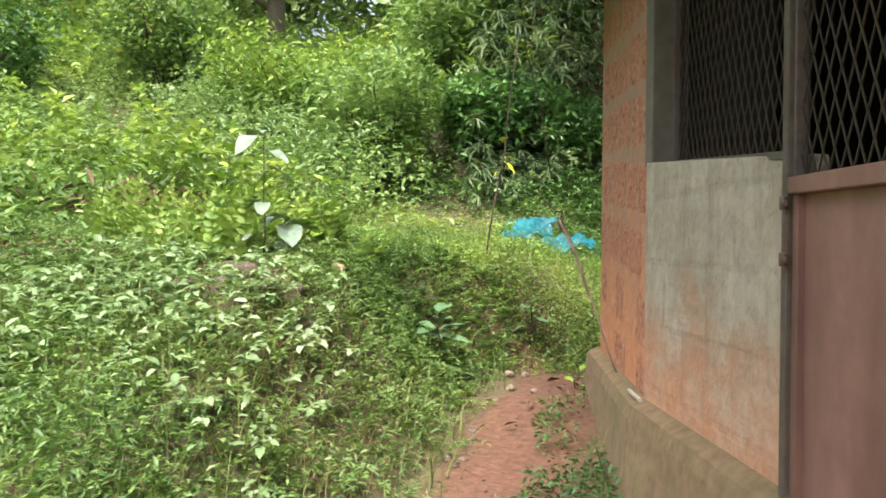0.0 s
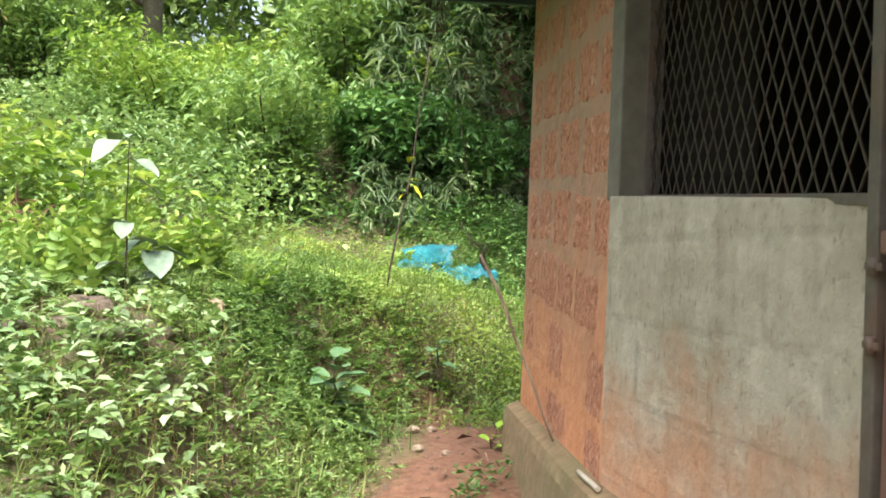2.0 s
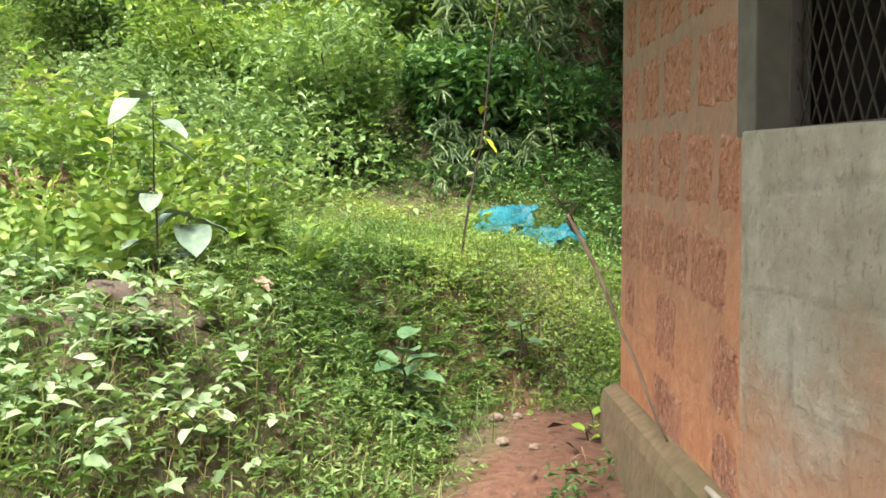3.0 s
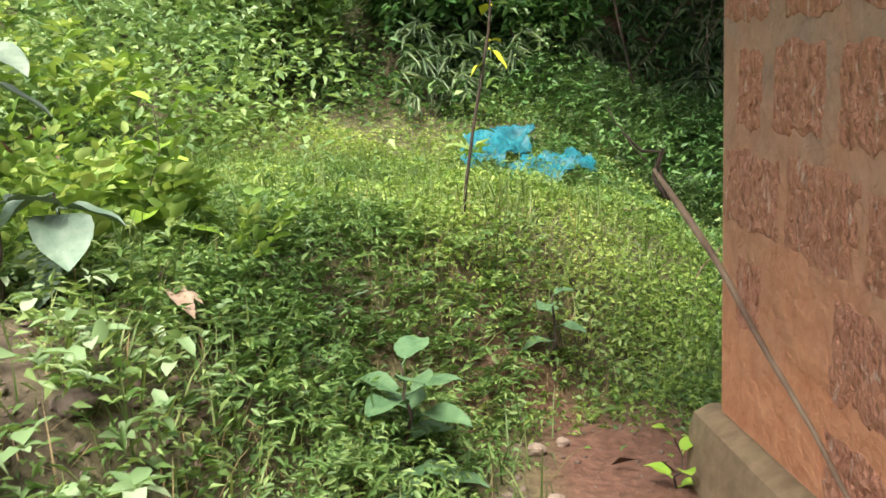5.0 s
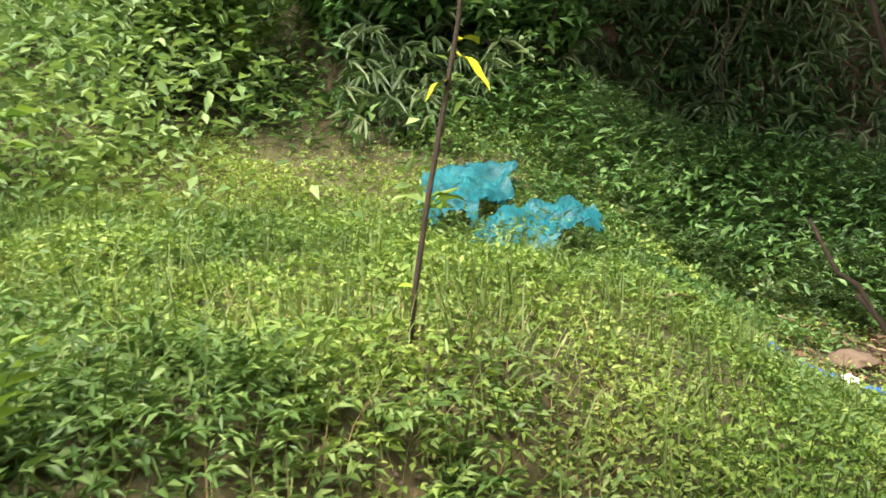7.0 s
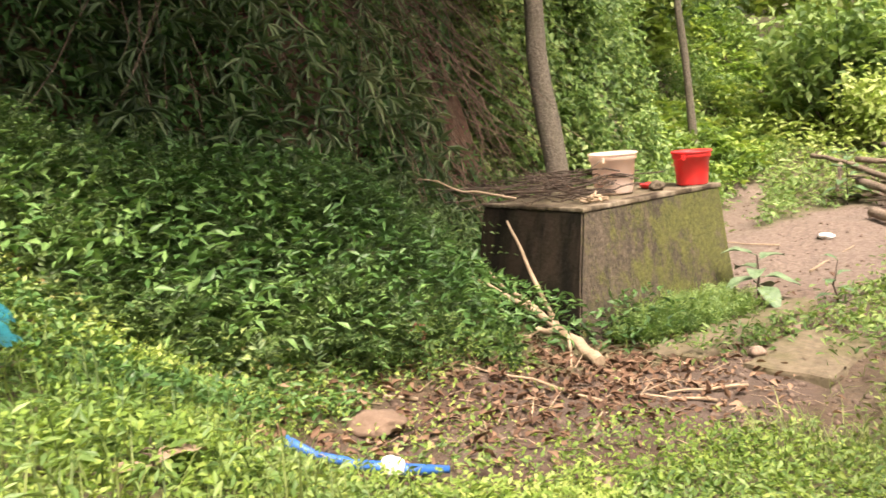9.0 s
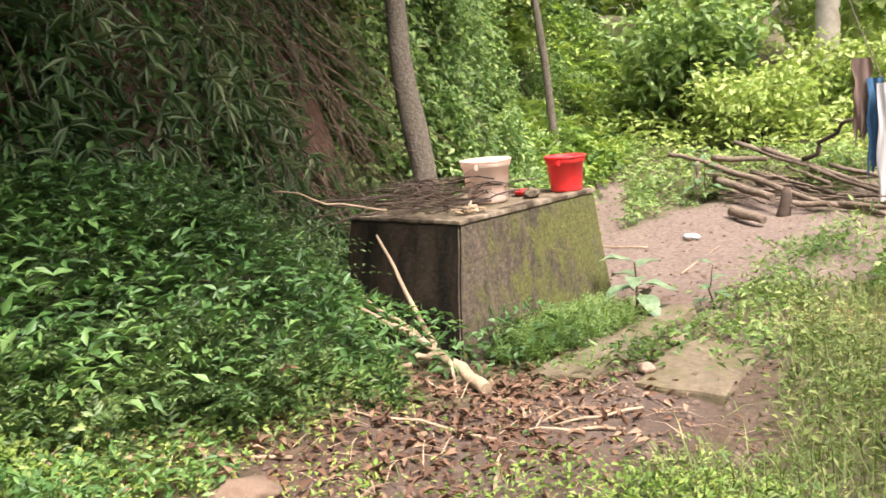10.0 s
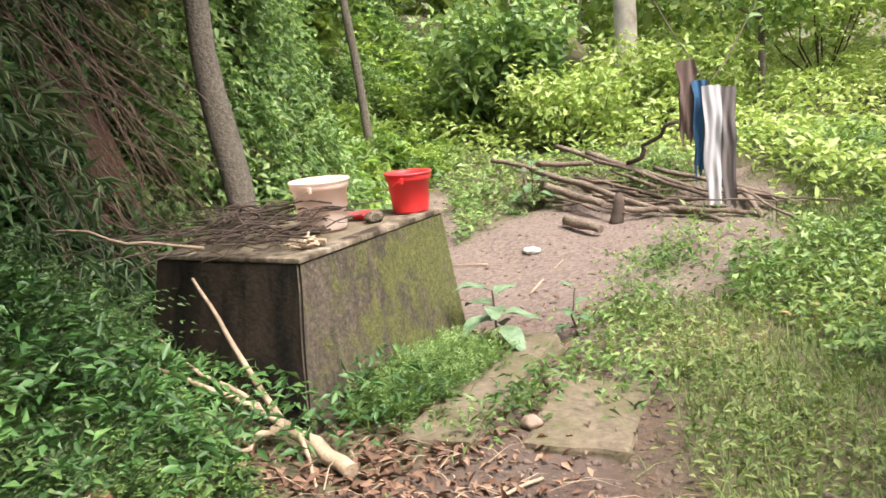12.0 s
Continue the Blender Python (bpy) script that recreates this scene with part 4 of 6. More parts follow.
def hung_cloth(x, y, top, ln, wd, turn, material, label, seed, ragged=0.1):
    """A folded length of cloth hanging over the line, thick at the folds."""
    bm = bmesh.new()
    nu, nv = 14, 18
    for side in (1, -1):
        g = {}
        for i in range(nu + 1):
            for k in range(nv + 1):
                u, v = i / nu - 0.5, k / nv
                drop = ln * v * (1 - ragged * noise.noise((u * 5, seed, 0))) * (1.0 if side > 0 else 0.93)
                fold = 0.008 * math.sin(u * 9 + seed + 1.5 * v) * (0.3 + v) + 0.035 * noise.noise((u * 3, v * 3, seed))
                g[i, k] = bm.verts.new((u * wd * (1 - 0.25 * v + 0.25 * noise.noise((v * 4, seed, 4))) + 0.025 * noise.noise((v * 2.5, seed, 8)), side * (0.008 + 0.016 * min(1, v * 4)) + fold, top - drop + 0.012 * (1 if k == 0 else 0)))
        for i in range(nu):
            for k in range(nv):
                q = (g[i, k], g[i + 1, k], g[i + 1, k + 1], g[i, k + 1])
                f = bm.faces.new(q if side < 0 else q[::-1])
                f.smooth = True
    ob = part("cloth", bm, material)
    ob.matrix_basis = pose(x, y, 0, 0, 0, turn)
    return tagged(ob, label, "cloth", "washing on the line")


hung_cloth(8.53, 9.79, 2.00, 0.68, 0.15, 120, cloth_mat("brown_cloth", (0.14, 0.095, 0.075), (0.09, 0.06, 0.05)), "dark brown cloth hanging from the line", 1, 0.25)
hung_cloth(8.54, 9.68, 1.82, 0.80, 0.14, 115, cloth_mat("blue_cloth", (0.03, 0.11, 0.21), (0.018, 0.05, 0.10)), "dark blue cloth hanging from the line", 2, 0.35)
hung_cloth(8.51, 9.57, 1.77, 1.08, 0.16, 112, cloth_mat("white_cloth", (0.46, 0.45, 0.45), (0.27, 0.27, 0.28)), "dirty white cloth hanging from the line", 3, 0.06)
hung_cloth(8.56, 9.45, 1.75, 1.04, 0.15, 90, cloth_mat("grey_cloth", (0.20, 0.175, 0.165), (0.12, 0.105, 0.10)), "grey-brown cloth hanging from the line", 4, 0.15)

# scraps and stones on the ground
EARTHROCK = stained("earthy_rock", (0.135, 0.10, 0.078), (0.24, 0.185, 0.145), (0.12, 0.075, 0.05), 0.95, 24, 6, 0.8, 0.8, 0.02)
stone("stone", gp(4.05, 9.26), 0.055, STONE, "rounded brown stone beside a sunk slab", 5, sub=3)
stone("stone", gp(4.62, 9.42), 0.06, STONE, "small grey stone beside a sunk slab", 6)
stone("stone", gp(1.62, 9.22), 0.12, stained("earth_stone", (0.15, 0.10, 0.07), (0.22, 0.155, 0.11), (0.11, 0.07, 0.045), 0.95, 20, 3), "flat earth-brown stone in the leaf litter", 7, flat=0.35, sub=3)
stone("stone", gp(2.15, 9.72), 0.07, stained("red_clod", (0.17, 0.075, 0.04), (0.26, 0.12, 0.07), (0.10, 0.05, 0.03), 0.95, 30, 4), "clod of red earth below the ferns", 8, "clod", 0.8, 3)
stone("stone", gp(1.95, 8.35), 0.05, STONE, "small brown stone on the bare path", 9)
for k, (x, y, s_) in enumerate(((-0.06, 6.15, 0.032), (0.02, 6.25, 0.025), (-0.02, 5.85, 0.03), (0.10, 5.80, 0.02))):
    stone("stone", gp(x, y), s_, STONE, "small pinkish stone on the path", 12 + k)
for k, (x, y, s_) in enumerate(((-1.18, 5.12, 0.11), (-0.95, 4.80, 0.085), (-1.16, 4.92, 0.07), (-0.88, 5.08, 0.05), (-1.30, 4.85, 0.06))):
    stone("rock", gp(x, y, -0.015), s_, EARTHROCK, "grey-brown rock half buried in the mound", 22 + k, "rock", 0.42, 3)
for k, (x, y, s_) in enumerate(((4.08, 9.14, 0.05), (7.05, 10.68, 0.08))):
    stone("paper_scrap", gp(x, y), s_, WHITE, "crumpled white scrap lying on the soil", 31 + k, "litter", 0.3, 3)
stone("paper_scrap", gp(1.42, 8.78, 0.015), 0.05, WHITE, "crumpled white scrap beside a blue plastic strip", 35, "litter", 0.7, 3)
stick_b = part("plastic_strip", tube([gp(1.12, 8.93, 0.05), gp(1.20, 8.88, 0.035), gp(1.32, 8.82, 0.04), gp(1.45, 8.77, 0.035), gp(1.58, 8.68, 0.05)], [0.020, 0.014, 0.018, 0.024, 0.012], 8), BLUE)
tagged(stick_b, "bent strip of blue plastic lying in the grass", "litter")
for k, (x, y, ln) in enumerate(((1.15, 9.15, 0.5), (2.3, 8.75, 0.45), (2.75, 9.15, 0.6), (3.3, 8.95, 0.4), (3.6, 9.0, 0.5), (1.9, 9.35, 0.35), (6.2, 10.3, 0.7), (6.7, 10.9, 0.6))):
    a = rr.uniform(0, 3.1)
    ob = part("stick", tube(bent(gp(x, y, 0.015), gp(x + ln * math.cos(a), y + ln * math.sin(a), 0.02), 6, 0.025, 90 + k), [0.009 - 0.0008 * i for i in range(7)], 6), DRYWOOD)
    tagged(ob, "thin dry stick on the bare soil", "stick", "sticks on the ground")
ob = part("stick", tube(bent((0.515, 4.63, 1.006), (0.545, 4.44, 1.004), 4, 0.005, 3), 0.008, 6), PALEBARK)
tagged(ob, "pale peeled stick lying on the plinth ledge", "stick")

# blue shade net crumpled in the grass
def net_mat():
    m, n, l, b = mat("blue_net", 0.6)
    co = coords(n, l)
    c = noise_tex(n, l, co, 12, 4)
    col = ramp(n, l, c, [(0.3, (0.0, 0.055, 0.070)), (0.7, (0.003, 0.165, 0.20))])
    l.new(col, b.inputs["Base Color"])
    tr = n.new("ShaderNodeBsdfTransparent")
    v = n.new("ShaderNodeTexNoise")
    v.inputs["Scale"].default_value = 170
    l.new(co, v.inputs["Vector"])
    sm = n.new("ShaderNodeMixShader")
    l.new(ramp(n, l, v.outputs["Fac"], [(0.58, (0, 0, 0)), (0.64, (1, 1, 1))]), sm.inputs[0])
    l.new(b.outputs[0], sm.inputs[1])
    l.new(tr.outputs[0], sm.inputs[2])
    l.new(sm.outputs[0], n["Material Output"].inputs[0])
    return m


NET = net_mat()
net = thing("shade_net", "crumpled turquoise shade net lying in the grass", "net")


def net_patch(near, far, seed, skirt=0.10):
    """A crumpled sheet between its near edge and its far edge, its hem sinking into the grass."""
    bm = bmesh.new()
    nu, nv = 54, 34
    g = {}
    n0, n1 = Vector(near[0]), Vector(near[1])
    f0, f1 = Vector(far[0]), Vector(far[1])
    for i in range(nu + 1):
        for k in range(nv + 1):
            u, v = i / nu, k / nv
            p = n0.lerp(n1, u).lerp(f0.lerp(f1, u), v)
            q = Vector((u * 3, v * 2, seed))
            edge = max(0.0, max(abs(u - 0.5), abs(v - 0.5)) - 0.40) / 0.10
            p += Vector((noise.noise(q), noise.noise(q + Vector((7, 0, 0))), 0)) * 0.09
            p.z += 0.07 * noise.noise(q * 1.7) + 0.035 * abs(noise.noise(q * 5)) + 0.012 * noise.noise(q * 14) - skirt * edge * edge
            p.z = max(p.z, float(height(p.x, p.y)) + 0.02)
            g[i, k] = bm.verts.new(p)
    for i in range(nu):
        for k in range(nv):
            u, v = i / nu - 0.5, k / nv - 0.5
            if abs(u) ** 3 + abs(v) ** 3 < 0.105 + 0.10 * noise.noise((u * 6, v * 6, seed + 20)):
                bm.faces.new((g[i, k], g[i + 1, k], g[i + 1, k + 1], g[i, k + 1])).smooth = True
    bmesh.ops.delete(bm, geom=[v for v in bm.verts if not v.link_faces], context='VERTS')
    part("fold", bm, NET, net)


net_patch(((-0.26, 8.34, 1.42), (0.42, 8.74, 1.48)), ((-0.06, 8.95, 1.60), (0.36, 9.00, 1.63)), 1, 0.03)
net_patch(((-0.40, 8.74, 1.52), (0.00, 8.98, 1.58)), ((-0.46, 9.40, 1.76), (0.10, 9.34, 1.76)), 5, 0.06)

# ---- plants ----
def clump(x, y, s, k=0.0):
    return np.clip(0.5 + 0.55 * wob(x, y, s, k) + 0.25 * wob(x, y, s * 2.7, k + 2), 0, 1)


def weeds(name, n, area, keep, tall, size, ratio, material, label, tilt=0.9, droop=0.15, power=1.3):
    """Leaves of low plants, standing as high as tall(x, y) over the ground."""
    x, y, z = on_ground(n, *area, lambda x, y: keep(x, y) * ~inside_house(x, y))
    k = len(x)
    way, up = spread(k, tilt)
    h = tall(x, y)
    z = z + (1 - rng.uniform(0, 1, k) ** power) * h
    L = rng.uniform(size[0], size[1], k)
    ob = link_mesh(name, leaf_mesh(name, np.stack([x, y, z], 1), way, up, L, L * ratio * rng.uniform(0.75, 1.25, k), droop), material)
    return tagged(ob, label, "weeds", kind="stuff")


def grass(name, n, area, keep, size, width, material, label, lean=0.7):
    x, y, z = on_ground(n, *area, lambda x, y: keep(x, y) * ~inside_house(x, y))
    k = len(x)
    a = rng.uniform(0, math.tau, k)
    e = rng.uniform(lean, 1.45, k)
    way = np.stack([np.cos(a) * np.cos(e), np.sin(a) * np.cos(e), np.sin(e)], 1)
    L = rng.uniform(size[0], size[1], k)
    ob = link_mesh(name, blade_mesh(name, np.stack([x, y, z - 0.01], 1), way, L, np.full(k, width) * rng.uniform(0.6, 1.3, k)), material)
    return tagged(ob, label, "grass", kind="stuff")


def whorls(name, n, area, keep, tall, k, size, ratio, material, label, rise=0.35, category="shrubs"):
    """Many small plants, each a stem with leaves spread round its top."""
    x, y, z = on_ground(n, *area, lambda x, y: keep(x, y) * ~inside_house(x, y))
    m = len(x)
    h = tall(x, y) * rng.uniform(0.35, 1.0, m)
    a0 = rng.uniform(0, math.tau, m)
    tip = np.stack([x + rng.normal(0, 0.05, m), y + rng.normal(0, 0.05, m), z + h], 1)
    a = a0[:, None] + np.arange(k)[None] * math.tau / k * 1.0 + rng.normal(0, 0.3, (m, k))
    e = rng.normal(rise, 0.35, (m, k))
    way = np.stack([np.cos(a) * np.cos(e), np.sin(a) * np.cos(e), np.sin(e)], 2).reshape(-1, 3)
    pos = np.repeat(tip, k, 0) - np.array([0, 0, 1]) * (rng.uniform(0, 0.5, m * k) * np.repeat(h, k) * 0.5)[:, None]
    up = np.tile([0.0, 0.0, 1.0], (m * k, 1)) + rng.normal(0, 0.25, (m * k, 3))
    L = rng.uniform(size[0], size[1], m * k)
    ob = link_mesh(name, (round_leaf_mesh if ratio > 0.5 else leaf_mesh)(name, pos, way, up, L, L * ratio * rng.uniform(0.7, 1.2, m * k), 0.25), material)
    return tagged(ob, label, category, kind="stuff")


def sprigs(name, n, area, keep, reach, pairs, size, ratio, material, label, rise=(0.5, 1.25), sag=0.75, category="weeds", tall=None):
    """Arching stems with paired leaves that shorten towards the tip."""
    x, y, z = on_ground(n, *area, lambda x, y: keep(x, y) * ~inside_house(x, y))
    m = len(x)
    a = rng.uniform(0, math.tau, m)
    e = rng.uniform(rise[0], rise[1], m)
    L = rng.uniform(reach[0], reach[1], m) * (1.0 if tall is None else tall(x, y))
    hd = np.stack([np.cos(a), np.sin(a), np.zeros(m)], 1)
    sd_ = np.stack([-np.sin(a), np.cos(a), np.zeros(m)], 1)
    zz = np.array([0.0, 0.0, 1.0])
    base = np.stack([x, y, z - 0.01], 1)
    pos, way, up, ln = [], [], [], []
    for j in range(pairs + 1):
        u = 0.28 + 0.72 * j / pairs
        p = base + hd * (L * u * np.cos(e))[:, None] + zz * (L * (u * np.sin(e) - sag * 0.5 * u * u))[:, None]
        t = unit(hd * np.cos(e)[:, None] + zz * (np.sin(e) - sag * u)[:, None])
        for side in ((-1, 1) if j < pairs else (0,)):
            pos.append(p)
            way.append(t * (0.55 if side else 1.0) + sd_ * (0.8 * side) + rng.normal(0, 0.16, (m, 3)))
            up.append(np.cross(t, sd_) + rng.normal(0, 0.2, (m, 3)))
            ln.append(rng.uniform(size[0], size[1], m) * (1.1 - 0.5 * u))
    ln = np.concatenate(ln)
    ob = link_mesh(name, (round_leaf_mesh if ratio > 0.45 else leaf_mesh)(name, np.concatenate(pos), np.concatenate(way), np.concatenate(up), ln, ln * ratio * rng.uniform(0.8, 1.2, len(ln)), 0.2), material)
    return tagged(ob, label, category, kind="stuff")


def green(x, y):
    return (1 - bare(x, y)) ** 1.5


def left_side(x, y):
    return sstep(-0.1, 0.25, edge_x(y) - x)


def lawn(x, y):
    """The short bright grass between the mound and the ferns."""
    u = x - (edge_x(y) - 0.65) + 3.2 * sstep(6.5, 7.3, y)
    under_net = np.exp(-((x - 0.06) / 0.30) ** 2 - ((y - 8.72) / 0.34) ** 2)
    return (1 - np.clip(1.25 * under_net, 0, 0.96)) * sstep(0, 0.25, u) * sstep(6.1, 6.7, y) * sstep(10.4, 9.1, y + 0.35 * np.clip(x - 0.4, 0, 3) + 0.3 * wob(x, y, 4.1, 2)) * sstep(3.3, 2.3, x)


def ferns_at(x, y):
    return sstep(1.35, 0.45, ((x - 1.65) / 2.1) ** 2 + ((y - 10.55) / 1.0) ** 2 + 0.35 * wob(x, y, 3.1, 1)) * sstep(3.0, 2.7, x - 0.5 * (y - 10.0))


# mound and terrace
weeds("weeds", 190000, (-3.6, 1.0, 2.0, 8.6), lambda x, y: green(x, y) * left_side(x, y) * (1 - 0.85 * lawn(x, y)) * (0.4 + 0.6 * clump(x, y, 2.3)), lambda x, y: 0.04 + 0.17 * clump(x, y, 2.3), (0.014, 0.048), 0.30, LEAF_FIELD, "low leafy weeds covering the mound")
sprigs("weed_plants", 17000, (-3.6, 0.3, 2.0, 8.6), lambda x, y: green(x, y) * left_side(x, y) * (1 - 0.9 * lawn(x, y)) * (0.3 + 0.7 * clump(x, y, 3.1, 1)), (0.10, 0.26), 5, (0.022, 0.055), 0.26, LEAF_FIELD, "leafy weeds with paired narrow leaves")
whorls("broad_weeds", 5200, (-3.8, 0.1, 2.2, 6.2), lambda x, y: green(x, y) * left_side(x, y) * (clump(x, y, 1.7, 5) > 0.25) * sstep(-0.35, -0.7, x + 0.22 * (y - 4)), lambda x, y: 0.06 + 0.14 * clump(x, y, 1.9, 2), 5, (0.022, 0.058), 0.60, LEAF_PALE, "pale broad-leaved weeds", 0.25, "weeds")
grass("grass", 42000, (-3.4, 1.2, 3.0, 9.2), lambda x, y: green(x, y) * (0.15 + 0.85 * clump(x, y, 2.9, 4)), (0.06, 0.24), 0.0055, LEAF_GRASS, "thin grass blades among the weeds", 0.0)
sprigs("tall_weeds", 520, (-2.4, -0.85, 5.2, 6.2), lambda x, y: sstep(0.40, 0.75, clump(x, y, 2.9, 3)) * (1 - lawn(x, y)), (0.22, 0.50), 5, (0.045, 0.085), 0.52, LEAF_LIME, "tall bright weeds with broad paired leaves", (0.9, 1.5), 0.35)
sprigs("mound_leaves", 2800, (-1.7, -0.12, 5.5, 6.75), lambda x, y: left_side(x, y) * (0.4 + 0.6 * clump(x, y, 3.7, 6)), (0.10, 0.22), 5, (0.03, 0.06), 0.30, LEAF_FIELD, "narrow-leaved weeds on the mound's shoulder", (0.5, 1.3), 0.8)
STRAW = leaf_mat("straw", (0.13, 0.085, 0.04), (0.28, 0.20, 0.095), (0.46, 0.37, 0.20), 0.7, 0.2)


def straw_at(x, y):
    edge = np.exp(-((edge_x(y) - x - 0.25) / 0.3) ** 2)
    return np.clip(0.15 + 0.6 * edge + 0.7 * sstep(0.25, 0.0, clump(x, y, 2.3)), 0, 1) * left_side(x, y) * sstep(7.4, 6.8, y)


grass("dry_grass", 15000, (-2.6, 0.2, 3.0, 7.3), straw_at, (0.05, 0.18), 0.0032, STRAW, "dry straw-coloured grass on the mound's edge", -0.1)
# short bright grass
weeds("low_weeds", 70000, (-2.9, 3.2, 5.9, 10.3), lambda x, y: (0.2 + 0.8 * green(x, y)) * lawn(x, y) * (clump(x, y, 2.3, 5) > 0.4), lambda x, y: 0.03 + 0.09 * clump(x, y, 3.3, 2), (0.02, 0.045), 0.40, LEAF_FIELD, "green weeds among the short grass")
weeds("ground_cover", 190000, (-2.9, 3.2, 5.9, 10.3), lambda x, y: (0.25 + 0.75 * green(x, y)) * lawn(x, y) * (0.45 + 0.55 * clump(x, y, 6.1, 3)), lambda x, y: 0.015 + 0.10 * clump(x, y, 6.1, 3), (0.014, 0.036), 0.48, LEAF_LIME, "short bright green ground cover")
sprigs("lawn_sprigs", 22000, (-2.9, 3.2, 5.9, 10.3), lambda x, y: (0.25 + 0.75 * green(x, y)) * lawn(x, y) * clump(x, y, 6.1, 3), (0.06, 0.15), 4, (0.016, 0.036), 0.40, LEAF_LIME, "low creeping weeds with paired bright leaves", (0.3, 1.0), 0.9)
grass("lawn_grass", 16000, (-2.9, 3.2, 5.9, 10.3), lambda x, y: (0.2 + 0.8 * green(x, y)) * lawn(x, y) * clump(x, y, 3.7, 8), (0.05, 0.15), 0.0045, LEAF_GRASS, "short bright green grass", 0.0)
# dark ferny growth at the foot of the bank
sprigs("fern_growth", 26000, (-0.6, 4.1, 9.3, 11.7), lambda x, y: ferns_at(x, y) ** 1.3 * (0.35 + 0.65 * clump(x, y, 2.9, 7)), (0.16, 0.48), 8, (0.030, 0.062), 0.36, LEAF_DEEP, "dense dark green ferny growth under the bank", (0.7, 1.5), 0.85, "ferns", lambda x, y: 0.35 + 1.25 * clump(x, y, 4.3, 3) ** 1.5)
weeds("verge_weeds", 36000, (-0.8, 3.4, 8.7, 10.6), lambda x, y: 4 * ferns_at(x, y) * (1 - ferns_at(x, y)) * green(x, y), lambda x, y: 0.04 + 0.12 * clump(x, y, 3.7, 3), (0.02, 0.05), 0.42, LEAF_FIELD, "leafy weeds where the grass meets the ferns")
weeds("shaded_weeds", 30000, (-0.6, 2.2, 8.5, 10.4), lambda x, y: np.exp(-((y - 9.45 + 0.22 * (x - 0.4) + 0.12 * wob(x, y, 4.3, 6)) / 0.34) ** 2) * sstep(-0.2, 0.4, x) * green(x, y), lambda x, y: 0.05 + 0.10 * clump(x, y, 4.1, 2), (0.025, 0.055), 0.38, LEAF_DARK, "dark green weeds creeping out over the grass")
weeds("bank_foot_weeds", 26000, (-1.6, 4.2, 9.4, 12.0), lambda x, y: np.maximum(ferns_at(x, y), 0.5 * sstep(9.6, 10.2, y) * sstep(12, 11, y)), lambda x, y: 0.30 + 0 * x, (0.04, 0.09), 0.35, LEAF_DARK, "dark weeds at the foot of the bank")
# right hand grass
def right_grass(x, y):
    return sstep(2.4, 3.1, x) * sstep(8.95, 8.5, y - 0.32 * (x - 3.6)) * green(x, y)


weeds("right_weeds", 70000, (2.2, 9.5, 5.6, 10.6), lambda x, y: right_grass(x, y) * (0.2 + 0.8 * clump(x, y, 2.7, 6)), lambda x, y: 0.03 + 0.13 * clump(x, y, 2.7, 6), (0.025, 0.06), 0.33, LEAF_GRASS, "grassy weeds beside the bare path")
grass("right_grass", 46000, (2.2, 9.5, 5.6, 10.6), lambda x, y: right_grass(x, y) * (0.3 + 0.7 * clump(x, y, 3.3, 7)), (0.06, 0.20), 0.006, LEAF_GRASS, "tufted grass beside the bare path", 0.4)


def tank_foot(x, y):
    u = (y - 10.29) - 0.02 * (x - 3.8)
    return sstep(-0.62, -0.25, u) * sstep(0.0, -0.08, u) * sstep(3.72, 4.15, x) * sstep(5.02, 4.75, x)


sprigs("tank_weeds", 3400, (3.5, 5.3, 9.6, 10.3), tank_foot, (0.14, 0.36), 6, (0.03, 0.06), 0.26, LEAF_HILL, "bright grassy weeds against the tank", (0.8, 1.45), 0.8)
grass("tank_grass", 3500, (3.5, 5.3, 9.6, 10.3), tank_foot, (0.10, 0.30), 0.006, LEAF_LIME, "bright grass against the tank", 0.3)


def tussock(x, y):
    a = np.exp(-((x - 5.2) / 0.5) ** 2 - ((y - 9.25) / 0.16) ** 2) + np.exp(-((x - 4.35) / 0.55) ** 2 - ((y - 9.42) / 0.11) ** 2) + 0.8 * np.exp(-((x - 4.75) / 0.3) ** 2 - ((y - 9.0) / 0.14) ** 2) + np.exp(-((x - 5.9) / 0.35) ** 2 - ((y - 9.5) / 0.22) ** 2) + np.exp(-((x - 7.0) / 0.4) ** 2 - ((y - 9.55) / 0.25) ** 2)
    return np.clip(a, 0, 1)


weeds("slab_weeds", 15000, (3.5, 7.6, 8.6, 10.2), tussock, lambda x, y: 0.04 + 0.14 * clump(x, y, 5, 2), (0.03, 0.07), 0.35, LEAF_FIELD, "leafy weeds between the sunk slabs")

# leaf litter
def litter(x, y):
    yard = np.exp(-((x - 2.4) / 1.3) ** 2 - ((y - 9.25) / 0.35) ** 2) + np.exp(-((x - 3.4) / 0.6) ** 2 - ((y - 9.75) / 0.3) ** 2)
    return np.clip(yard, 0, 1) + 0.04 * bare(x, y) * sstep(6.5, 5.0, x) + 0.8 * sstep(0.62, 0.36, np.hypot((x + 2.25) * 0.8, y - 5.45))


x, y, z = on_ground(75000, -4, 8.5, 5, 11.5, lambda x, y: litter(x, y) * ~inside_house(x, y))
k = len(x)
way, up = spread(k, 0.7)
L = rng.uniform(0.025, 0.08, k)
tagged(link_mesh("leaf_litter", leaf_mesh("leaf_litter", np.stack([x, y, z + rng.uniform(0.004, 0.03, k)], 1), way, up, L, L * 0.42, 0.25, 0.3), LEAF_DEAD), "brown dead leaves strewn over the soil", "leaf litter", kind="stuff")
x, y, z = on_ground(5200, -1.5, 8.5, 5, 11.5, lambda x, y: np.clip(litter(x, y), 0, 1) * ~inside_house(x, y))
k = len(x)
a = rng.uniform(0, math.tau, k)
